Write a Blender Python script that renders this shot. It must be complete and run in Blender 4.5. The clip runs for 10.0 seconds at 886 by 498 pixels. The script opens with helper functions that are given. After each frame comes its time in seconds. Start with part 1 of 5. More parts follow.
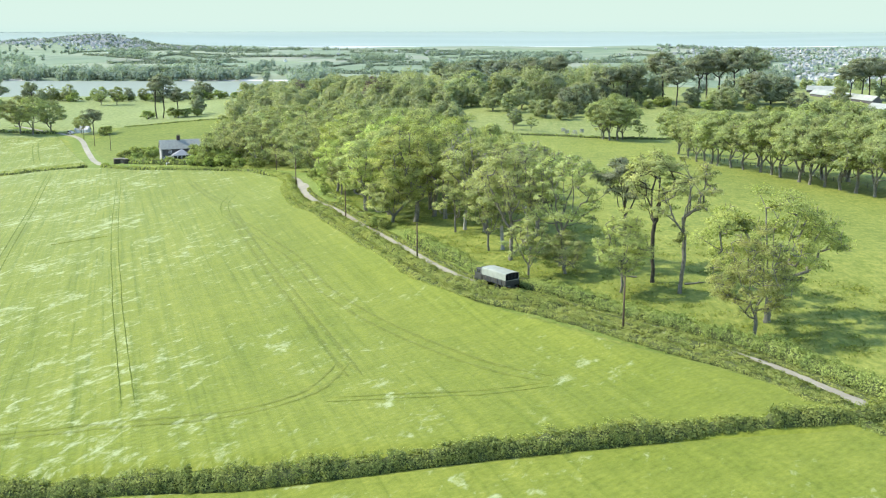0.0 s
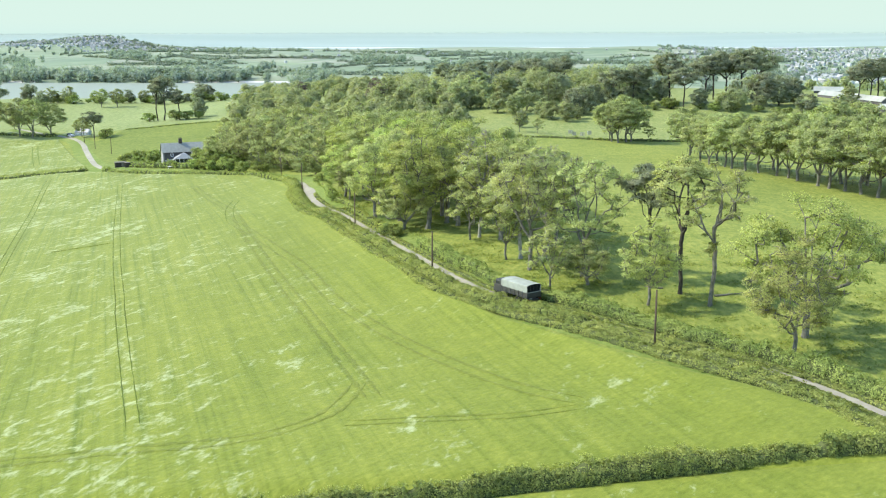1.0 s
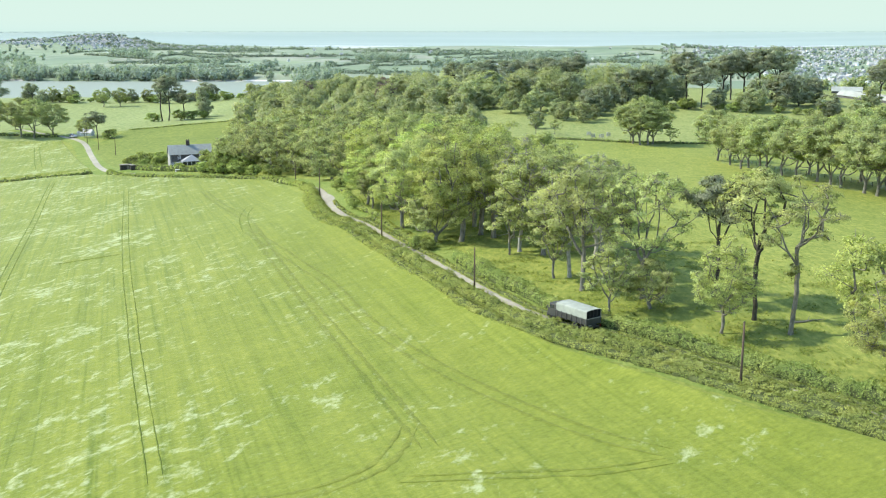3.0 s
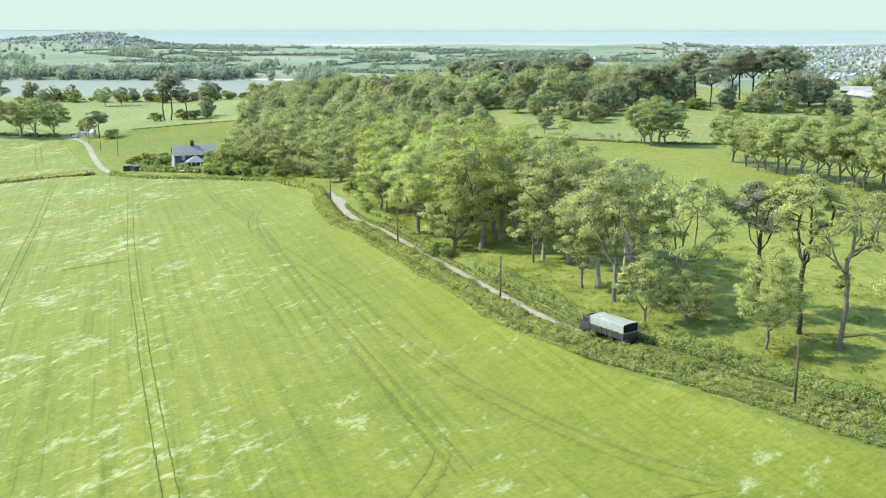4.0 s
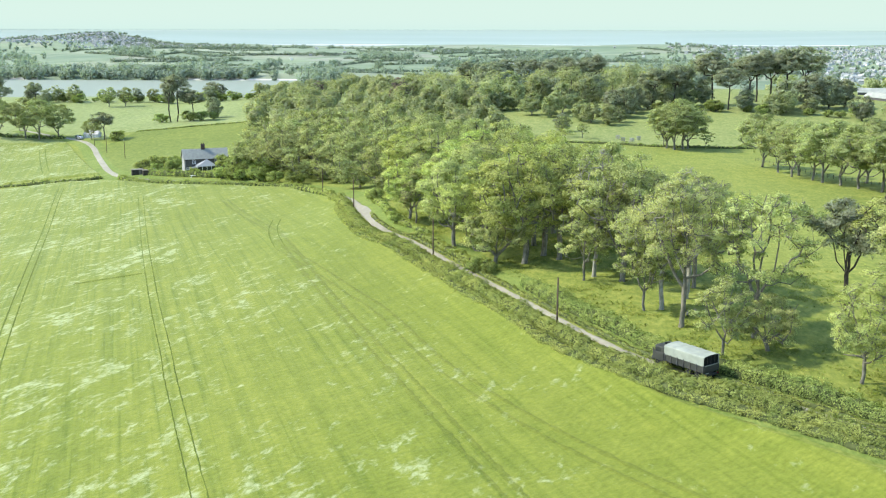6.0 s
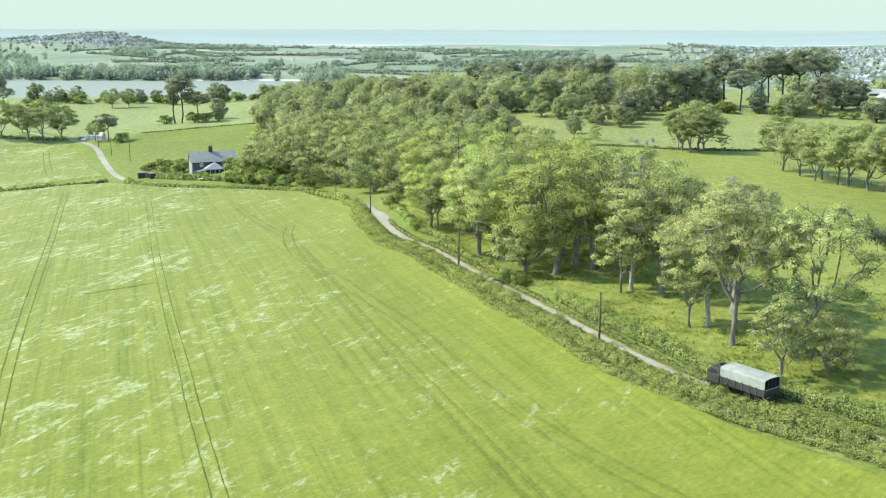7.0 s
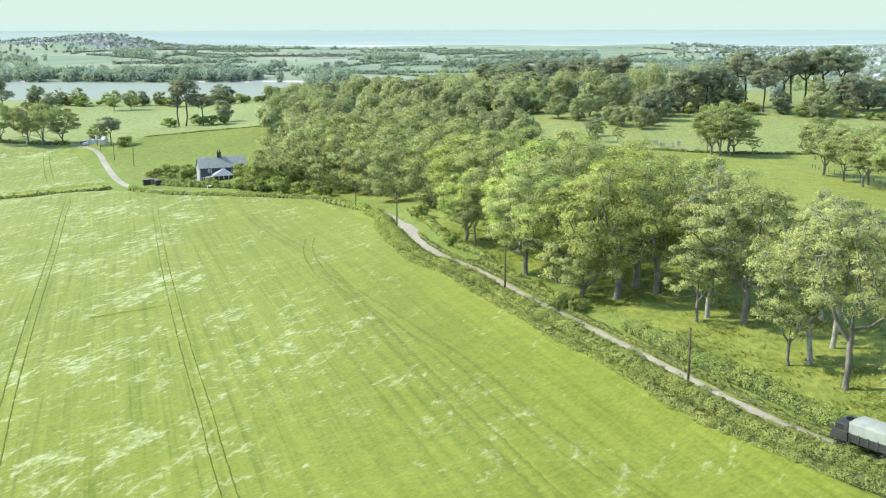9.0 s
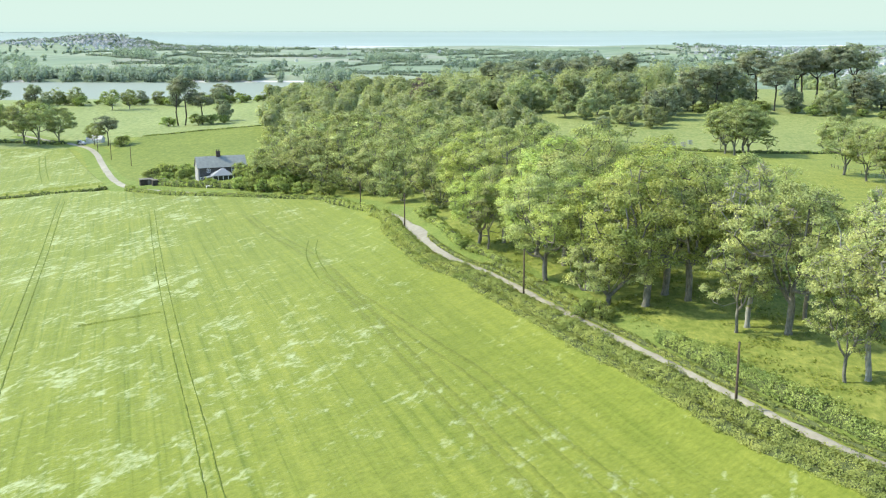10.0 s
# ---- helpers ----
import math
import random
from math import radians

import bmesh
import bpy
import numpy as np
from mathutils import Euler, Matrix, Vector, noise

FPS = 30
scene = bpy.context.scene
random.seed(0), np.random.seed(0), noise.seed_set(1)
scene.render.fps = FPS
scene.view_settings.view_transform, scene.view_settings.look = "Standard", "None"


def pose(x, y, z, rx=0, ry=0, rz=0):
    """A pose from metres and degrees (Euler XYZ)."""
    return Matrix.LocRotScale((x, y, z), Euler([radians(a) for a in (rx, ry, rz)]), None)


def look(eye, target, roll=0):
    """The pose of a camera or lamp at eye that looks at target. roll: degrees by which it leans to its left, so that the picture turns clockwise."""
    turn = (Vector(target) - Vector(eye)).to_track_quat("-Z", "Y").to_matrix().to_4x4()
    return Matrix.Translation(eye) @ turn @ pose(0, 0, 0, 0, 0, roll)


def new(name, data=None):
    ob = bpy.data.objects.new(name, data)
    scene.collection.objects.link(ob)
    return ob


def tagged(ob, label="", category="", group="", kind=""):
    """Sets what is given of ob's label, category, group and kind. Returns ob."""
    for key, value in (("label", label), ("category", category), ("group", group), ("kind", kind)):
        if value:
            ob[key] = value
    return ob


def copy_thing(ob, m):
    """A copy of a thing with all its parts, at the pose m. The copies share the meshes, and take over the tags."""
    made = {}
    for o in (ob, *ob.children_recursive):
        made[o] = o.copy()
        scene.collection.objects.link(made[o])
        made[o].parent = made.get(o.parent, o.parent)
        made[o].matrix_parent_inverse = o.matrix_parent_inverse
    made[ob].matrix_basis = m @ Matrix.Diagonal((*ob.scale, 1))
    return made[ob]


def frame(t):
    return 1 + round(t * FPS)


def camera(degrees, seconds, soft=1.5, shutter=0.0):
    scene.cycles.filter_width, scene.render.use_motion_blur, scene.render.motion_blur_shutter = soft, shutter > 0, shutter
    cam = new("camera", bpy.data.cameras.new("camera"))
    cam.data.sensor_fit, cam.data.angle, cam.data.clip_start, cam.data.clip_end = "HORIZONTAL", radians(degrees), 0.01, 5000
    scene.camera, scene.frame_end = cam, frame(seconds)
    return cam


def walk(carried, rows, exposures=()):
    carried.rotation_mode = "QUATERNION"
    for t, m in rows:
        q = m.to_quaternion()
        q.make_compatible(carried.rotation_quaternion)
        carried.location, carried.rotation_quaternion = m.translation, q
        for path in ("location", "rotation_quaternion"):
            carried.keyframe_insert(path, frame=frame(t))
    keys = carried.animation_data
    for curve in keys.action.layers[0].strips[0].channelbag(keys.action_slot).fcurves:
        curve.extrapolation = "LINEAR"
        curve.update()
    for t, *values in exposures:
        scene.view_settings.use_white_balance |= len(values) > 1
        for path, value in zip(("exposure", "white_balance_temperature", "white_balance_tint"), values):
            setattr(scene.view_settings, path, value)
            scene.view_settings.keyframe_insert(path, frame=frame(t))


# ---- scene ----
cam = camera(46.5, 10.0, soft=1.15)
PATH = [
    (0, (14.386, -27.015, 37.298), (14.311, -25.062, 36.872), -0.0),
    (0.5, (13.101, -23.921, 37.243), (13.026, -21.969, 36.817), -0.0),
    (1, (11.619, -20.439, 37.188), (11.544, -18.486, 36.764), -0.1),
    (1.5, (10.029, -17.015, 37.154), (9.954, -15.061, 36.731), -0.1),
    (2, (8.348, -13.467, 37.142), (8.273, -11.514, 36.718), -0.1),
    (3.5, (3.072, -3.563, 37.022), (2.997, -1.611, 36.594), -0.0),
    (4, (1.224, -0.281, 36.995), (1.15, 1.671, 36.566), 0.0),
    (4.5, (-0.319, 2.512, 37.044), (-0.393, 4.464, 36.615), 0.1),
    (5, (-2.053, 5.154, 36.962), (-2.127, 7.105, 36.531), 0.1),
    (5.5, (-3.775, 7.766, 37.041), (-3.848, 9.718, 36.611), 0.1),
    (7, (-10.404, 17.597, 37.169), (-10.477, 19.549, 36.74), 0.1),
    (7.5, (-12.452, 21.338, 37.189), (-12.526, 23.291, 36.76), 0.0),
    (8, (-14.449, 25.362, 37.23), (-14.523, 27.314, 36.801), -0.1),
    (8.5, (-16.066, 29.622, 37.061), (-16.141, 31.575, 36.633), -0.1),
    (9, (-17.587, 34.384, 36.443), (-17.661, 36.336, 36.015), -0.1),
    (9.5, (-18.736, 39.314, 35.625), (-18.811, 41.266, 35.198), -0.1),
    (10, (-19.853, 44.783, 34.503), (-19.928, 46.736, 34.077), -0.1),
]
walk(cam, [(t, look(e, g, r)) for t, e, g, r in PATH], [(0.0, 1.96, 6500, 9)])

SUN_DIR = Vector((-0.70, 0.08, 0.69)).normalized()      # towards the sun
world = bpy.data.worlds.new("sky")
scene.world = world
world.use_nodes = True
wn = world.node_tree.nodes
sky = wn.new("ShaderNodeTexSky")
sky.sky_type = "NISHITA"
sky.sun_disc = False
sky.sun_elevation = math.asin(SUN_DIR.z)
sky.sun_rotation = math.atan2(SUN_DIR.x, SUN_DIR.y)
sky.altitude = 60
sky.air_density = 1.0
sky.dust_density = 0.5
sky.ozone_density = 2.0
wn["Background"].inputs["Strength"].default_value = 0.15
world.node_tree.links.new(sky.outputs["Color"], wn["Background"].inputs["Color"])
sun = new("sun", bpy.data.lights.new("sun", "SUN"))
sun.data.energy = 2.3
sun.data.angle = radians(0.55)
sun.data.color = (1.0, 0.95, 0.86)
sun.matrix_world = look(SUN_DIR * 200, (0, 0, 0))

# ---- materials ----


class Nodes:
    """A small builder of node materials."""

    def __init__(self, name):
        self.mat = bpy.data.materials.new(name)
        self.mat.use_nodes = True
        self.tree = self.mat.node_tree
        self.bsdf = self.tree.nodes["Principled BSDF"]
        self.out = self.tree.nodes["Material Output"]

    def add(self, kind, **values):
        n = self.tree.nodes.new(kind)
        for key, value in values.items():
            n.inputs[key].default_value = value
        return n

    def link(self, a, b):
        self.tree.links.new(a, b)

    def coords(self, scale=(1, 1, 1), rot=(0, 0, 0)):
        geo = self.add("ShaderNodeTexCoord")
        m = self.add("ShaderNodeMapping", Scale=scale, Rotation=rot)
        self.link(geo.outputs["Object"], m.inputs["Vector"])
        return m.outputs["Vector"]

    def noise(self, scale, detail=3.0, rough=0.55, vec=None, distort=0.0):
        n = self.add("ShaderNodeTexNoise", Scale=scale, Detail=detail, Roughness=rough, Distortion=distort)
        self.link(vec if vec is not None else self.coords(), n.inputs["Vector"])
        return n.outputs["Fac"]

    def ramp(self, fac, stops):
        n = self.add("ShaderNodeValToRGB")
        e = n.color_ramp.elements
        while len(e) < len(stops):
            e.new(0.5)
        for k, (p, c) in zip(e, stops):
            k.position = p
            k.color = (*c, 1) if len(c) == 3 else c
        self.link(fac, n.inputs["Fac"])
        return n.outputs["Color"]

    def mix(self, a, b, fac, mode="MIX"):
        n = self.tree.nodes.new("ShaderNodeMix")
        n.data_type = "RGBA"
        n.blend_type = mode
        for v, s in ((fac, n.inputs[0]), (a, n.inputs[6]), (b, n.inputs[7])):
            if isinstance(v, (int, float)):
                s.default_value = v
            elif isinstance(v, tuple):
                s.default_value = (*v, 1)
            else:
                self.link(v, s)
        return n.outputs[2]

    def math(self, op, a, b=0.0):
        n = self.tree.nodes.new("ShaderNodeMath")
        n.operation = op
        for v, s in ((a, n.inputs[0]), (b, n.inputs[1])):
            if isinstance(v, (int, float)):
                s.default_value = v
            else:
                self.link(v, s)
        return n.outputs[0]

    def bump(self, fac, strength, distance):
        n = self.add("ShaderNodeBump", Strength=strength, Distance=distance)
        self.link(fac, n.inputs["Height"])
        self.link(n.outputs["Normal"], self.bsdf.inputs["Normal"])

    def done(self, color, rough=0.8, spec=0.3, metal=0.0):
        if isinstance(color, tuple):
            self.bsdf.inputs["Base Color"].default_value = (*color, 1)
        else:
            self.link(color, self.bsdf.inputs["Base Color"])
        self.bsdf.inputs["Roughness"].default_value = rough
        self.bsdf.inputs["Specular IOR Level"].default_value = spec
        self.bsdf.inputs["Metallic"].default_value = metal
        return self.mat


def leaf_material(name, dark, mid, light, through_leaf=0.4):
    """Foliage: every spray its own shade, thin enough to let light through."""
    b = Nodes(name)
    geo = b.add("ShaderNodeNewGeometry")
    info = b.add("ShaderNodeObjectInfo")
    c = b.ramp(geo.outputs["Random Per Island"], [(0.0, dark), (0.55, mid), (1.0, light)])
    hue = b.add("ShaderNodeHueSaturation")
    b.link(c, hue.inputs["Color"])
    b.link(b.math("ADD", b.math("MULTIPLY", info.outputs["Random"], 0.022), 0.490), hue.inputs["Hue"])
    b.link(b.math("ADD", b.math("MULTIPLY", info.outputs["Random"], 0.36), 0.82), hue.inputs["Value"])
    blotch = b.noise(0.25, 2.0)
    c2 = b.mix(hue.outputs["Color"], b.ramp(blotch, [(0.3, (0.72, 0.8, 0.7)), (0.7, (1.2, 1.15, 1.0))]), 1.0, "MULTIPLY")
    b.done(c2, 0.75, 0.08)
    tr = b.add("ShaderNodeBsdfTranslucent")
    warm = b.mix(c2, (1.06, 1.16, 0.60), 1.0, "MULTIPLY")
    b.link(warm, tr.inputs["Color"])
    mix = b.add("ShaderNodeMixShader", Fac=through_leaf)
    b.link(b.bsdf.outputs[0], mix.inputs[1])
    b.link(tr.outputs[0], mix.inputs[2])
    b.link(mix.outputs[0], b.out.inputs["Surface"])
    return b.mat


def bark_material(name, a, c, scale=6.0):
    b = Nodes(name)
    n = b.noise(scale, 5.0, 0.65, b.coords((1, 1, 0.25)))
    big = b.noise(0.8, 2.0)
    col = b.mix(b.ramp(n, [(0.3, a), (0.7, c)]), b.ramp(big, [(0.35, (0.7, 0.75, 0.65)), (0.7, (1.15, 1.1, 1.0))]), 1.0, "MULTIPLY")
    b.bump(n, 0.6, 0.06)
    return b.done(col, 0.9, 0.1)


def plain_material(name, a, c, scale, rough=0.7, spec=0.3, metal=0.0, bump=0.0):
    b = Nodes(name)
    n = b.noise(scale, 4.0)
    big = b.noise(scale * 0.13, 2.0)
    col = b.mix(b.ramp(n, [(0.3, a), (0.7, c)]), b.ramp(big, [(0.3, (0.82, 0.82, 0.82)), (0.7, (1.08, 1.08, 1.08))]), 1.0, "MULTIPLY")
    if bump:
        b.bump(n, 0.5, bump)
    return b.done(col, rough, spec, metal)


def crop_material(name="barley", dim=1.0):
    """Green barley: drill rows, uneven growth, and pale patches of wind-laid ears with their sky sheen put into the
    colour.
    """
    b = Nodes(name)

    def turned(angle, along, across):
        a = b.add("ShaderNodeMapping", Rotation=(0, 0, radians(-angle)))
        b.link(b.coords((1, 1, 0)), a.inputs["Vector"])
        s = b.add("ShaderNodeMapping", Scale=(along, across, 0))
        b.link(a.outputs[0], s.inputs["Vector"])
        return s.outputs[0]

    drill = turned(109.8, 0.018, 1.0)
    rows = b.noise(0.75, 3.0, 0.6, drill)
    lines = b.noise(1.6, 2.0, 0.5, turned(109.8, 0.016, 1.0))
    fine = b.noise(1.9, 5.0, 0.78, turned(40, 0.6, 1.0))
    clump = b.noise(0.32, 3.0, 0.6, turned(36, 0.6, 1.0))
    big = b.noise(0.035, 3.0, 0.5, b.coords((1, 0.6, 0)))
    sep = b.add("ShaderNodeSeparateXYZ")
    b.link(b.coords(), sep.inputs[0])
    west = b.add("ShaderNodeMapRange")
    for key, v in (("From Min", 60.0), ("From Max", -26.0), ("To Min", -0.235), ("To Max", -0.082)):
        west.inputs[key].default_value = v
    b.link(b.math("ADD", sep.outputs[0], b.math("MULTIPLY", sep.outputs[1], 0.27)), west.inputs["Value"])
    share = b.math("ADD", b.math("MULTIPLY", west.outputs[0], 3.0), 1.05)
    c = b.ramp(big, [(0.3, (0.116, 0.139, 0.018)), (0.7, (0.138, 0.157, 0.025))])
    c = b.mix(c, b.ramp(rows, [(0.36, (0.84, 0.88, 0.80)), (0.62, (1.07, 1.05, 1.04))]), b.math("MINIMUM", b.math("ADD", share, 0.3), 1.0), "MULTIPLY")
    c = b.mix(c, b.ramp(lines, [(0.32, (0.70, 0.79, 0.64)), (0.46, (1.0, 1.0, 1.0))]), share, "MULTIPLY")
    c = b.mix(c, b.ramp(fine, [(0.28, (0.66, 0.72, 0.62)), (0.72, (1.30, 1.25, 1.32))]), 1.0, "MULTIPLY")
    c = b.mix(c, b.ramp(clump, [(0.3, (0.88, 0.91, 0.86)), (0.7, (1.10, 1.07, 1.1))]), 1.0, "MULTIPLY")
    # swathes of laid ears, their sheen held in the colour, lie slantwise over the rows, gathered in drifts
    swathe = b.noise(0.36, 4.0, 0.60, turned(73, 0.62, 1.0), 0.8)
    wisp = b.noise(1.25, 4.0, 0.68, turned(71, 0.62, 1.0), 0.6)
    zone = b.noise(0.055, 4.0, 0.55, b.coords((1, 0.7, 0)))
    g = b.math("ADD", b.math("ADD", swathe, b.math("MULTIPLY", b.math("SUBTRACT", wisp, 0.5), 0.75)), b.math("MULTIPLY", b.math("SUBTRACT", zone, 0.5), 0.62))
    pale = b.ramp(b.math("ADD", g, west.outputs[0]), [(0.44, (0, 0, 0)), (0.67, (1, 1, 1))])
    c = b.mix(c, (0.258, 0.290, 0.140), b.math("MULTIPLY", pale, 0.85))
    h = b.math("ADD", b.math("MULTIPLY", fine, 0.5), clump)
    b.bump(h, 0.4, 0.4)
    c = b.mix(c, (dim, dim, dim), 1.0, "MULTIPLY")
    mat = b.done(c, 0.8, 0.06)
    b.bsdf.inputs["Sheen Weight"].default_value = 0.03
    b.bsdf.inputs["Sheen Roughness"].default_value = 0.4
    return mat


def grass_material(name, a, c, tuft=1.2, bump=0.25):
    b = Nodes(name)
    flat = b.coords((1, 0.5, 0))
    big = b.noise(0.03, 4.0, 0.55, flat)
    mid = b.noise(0.3, 4.0, 0.6, flat)
    fine = b.noise(tuft, 5.0, 0.7, flat)
    col = b.ramp(big, [(0.3, a), (0.7, c)])
    col = b.mix(col, b.ramp(mid, [(0.3, (0.78, 0.84, 0.75)), (0.7, (1.15, 1.1, 1.1))]), 1.0, "MULTIPLY")
    col = b.mix(col, b.ramp(fine, [(0.28, (0.58, 0.68, 0.52)), (0.72, (1.34, 1.24, 1.28))]), 1.0, "MULTIPLY")
    b.bump(b.math("ADD", fine, mid), 0.5, bump)
    return b.done(col, 0.9, 0.05)


def country_material():
    """Distant farmland: pasture, silage and plough in irregular fields, greyed and blued to stand for haze."""
    b = Nodes("hazed_fields")
    flat = b.coords((1, 1.0, 0), (0, 0, 0.4))
    v = b.add("ShaderNodeTexVoronoi", Scale=0.0062)
    v.inputs["Randomness"].default_value = 0.85
    b.link(flat, v.inputs["Vector"])
    pick = b.add("ShaderNodeSeparateColor")
    b.link(v.outputs["Color"], pick.inputs[0])
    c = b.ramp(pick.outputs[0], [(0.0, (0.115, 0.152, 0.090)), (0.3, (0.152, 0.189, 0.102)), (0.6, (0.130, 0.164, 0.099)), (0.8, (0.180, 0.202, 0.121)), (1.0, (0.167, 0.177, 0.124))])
    n = b.noise(0.02, 4.0)
    c = b.mix(c, b.ramp(n, [(0.3, (0.8, 0.84, 0.8)), (0.7, (1.15, 1.12, 1.15))]), 1.0, "MULTIPLY")
    return b.done(c, 0.9, 0.1)


M = {}
M["crop"] = crop_material()
M["meadow"] = grass_material("meadow_grass", (0.131, 0.156, 0.036), (0.166, 0.187, 0.043))
M["verge"] = grass_material("verge_grass", (0.105, 0.143, 0.031), (0.155, 0.186, 0.053), 2.0, 0.4)
# pasture and upper meadow: haze mixed into the grass as paler, bluer green
M["pasture"] = grass_material("hazed_pasture_grass", (0.152, 0.182, 0.070), (0.180, 0.208, 0.080), 0.5, 0.1)
M["upper"] = grass_material("hazed_meadow_grass", (0.142, 0.168, 0.058), (0.176, 0.198, 0.068), 0.8, 0.15)
M["paddock"] = grass_material("paddock_grass", (0.108, 0.135, 0.031), (0.133, 0.156, 0.037), 0.7, 0.1)
M["country"] = country_material()
M["sand"] = plain_material("pale_sand", (0.310, 0.298, 0.248), (0.409, 0.391, 0.335), 0.05)
# the same barley, evenly darkened for the faint tracks
M["faint"] = crop_material("dimmed_crop", 0.84)
# worn ground and the shade down in the parted crop, both as dark colour
M["track"] = plain_material("worn_shaded_crop", (0.066, 0.092, 0.012), (0.100, 0.126, 0.018), 1.5, 0.9, 0.1, bump=0.1)
M["lane"] = plain_material("dusty_lane", (0.180, 0.166, 0.116), (0.240, 0.224, 0.160), 0.9, 0.9, 0.2, bump=0.02)
M["oak"] = leaf_material("oak_leaves", (0.164, 0.185, 0.080), (0.318, 0.345, 0.145), (0.440, 0.468, 0.195), 0.42)
# bluer, flatter oak tones: haze put into the leaf colour
M["oak_far"] = leaf_material("hazed_oak_leaves", (0.170, 0.190, 0.092), (0.282, 0.308, 0.144), (0.392, 0.418, 0.198), 0.5)
M["oak_bright"] = leaf_material("fresh_oak_leaves", (0.170, 0.206, 0.070), (0.325, 0.366, 0.122), (0.445, 0.484, 0.165), 0.42)
M["wood_leaf"] = leaf_material("wood_oak_leaves", (0.150, 0.172, 0.074), (0.272, 0.300, 0.126), (0.395, 0.425, 0.172), 0.3)
M["oak_thin"] = leaf_material("young_oak_leaves", (0.205, 0.218, 0.102), (0.325, 0.344, 0.152), (0.415, 0.438, 0.198), 0.48)
M["copper"] = leaf_material("copper_beech_leaves", (0.125, 0.100, 0.098), (0.165, 0.130, 0.122), (0.205, 0.165, 0.150), 0.35)
M["sapling"] = leaf_material("young_leaves", (0.225, 0.238, 0.095), (0.350, 0.368, 0.142), (0.455, 0.475, 0.185), 0.5)
# needle tones raised to stand for haze over the far pines
M["dark"] = leaf_material("pine_needles", (0.168, 0.184, 0.132), (0.232, 0.250, 0.178), (0.296, 0.314, 0.226), 0.45)
M["hedge"] = leaf_material("hedge_leaves", (0.122, 0.146, 0.050), (0.216, 0.248, 0.080), (0.320, 0.350, 0.115), 0.42)
M["hedge_green"] = leaf_material("clipped_hedge_leaves", (0.135, 0.165, 0.058), (0.232, 0.272, 0.088), (0.350, 0.395, 0.128), 0.45)
M["hedge_pale"] = leaf_material("pale_hedge_leaves", (0.155, 0.180, 0.055), (0.239, 0.270, 0.084), (0.310, 0.338, 0.115), 0.4)
# pale bluish base colours of these far leaves stand for haze
M["far_leaf"] = leaf_material("hazed_leaves", (0.225, 0.245, 0.142), (0.285, 0.306, 0.172), (0.345, 0.366, 0.205), 0.5)
M["far_dark"] = leaf_material("hazed_dark_leaves", (0.200, 0.240, 0.222), (0.216, 0.256, 0.232), (0.235, 0.275, 0.246), 0.45)
M["bark"] = bark_material("oak_bark", (0.081, 0.074, 0.056), (0.205, 0.192, 0.161))
M["bark_pale"] = bark_material("bleached_bark", (0.155, 0.149, 0.124), (0.322, 0.310, 0.273))
M["bark_dark"] = bark_material("dark_bark", (0.028, 0.025, 0.020), (0.074, 0.065, 0.053))
M["core"] = plain_material("hedge_core", (0.050, 0.062, 0.022), (0.087, 0.102, 0.034), 2.0, 0.95, 0.05)
M["pole"] = bark_material("weathered_pole", (0.050, 0.034, 0.025), (0.105, 0.081, 0.062), 9.0)
b = Nodes("hazy_sky")
geo_ = b.add("ShaderNodeSeparateXYZ")
b.link(b.coords(), geo_.inputs[0])
up_ = b.add("ShaderNodeMapRange")
up_.inputs["From Min"].default_value, up_.inputs["From Max"].default_value = 0.0, 190.0
b.link(geo_.outputs[2], up_.inputs["Value"])
b.bsdf.inputs["Base Color"].default_value = (0, 0, 0, 1)
b.bsdf.inputs["Specular IOR Level"].default_value = 0.0
b.link(b.ramp(up_.outputs[0], [(0.03, (0.174, 0.229, 0.213)), (0.16, (0.181, 0.233, 0.215)), (0.3, (0.184, 0.234, 0.213)), (1.0, (0.184, 0.234, 0.210))]), b.bsdf.inputs["Emission Color"])
b.bsdf.inputs["Emission Strength"].default_value = 1.0
M["haze"] = b.mat

# ---- the lie of the land ----
TERMS = (-4.205, 4.55, -5.361, -4.079, -2.445, -1.837, -0.144, 1.398, 0.954, 1.436)
SEA = -37.5


def smooth(a, b, v):
    t = np.clip((np.asarray(v, float) - a) / (b - a), 0, 1)
    return t * t * (3 - 2 * t)


def bump2(x, y, cx, cy, sx, sy):
    return np.exp(-((x - cx) / sx) ** 2 - ((y - cy) / sy) ** 2)


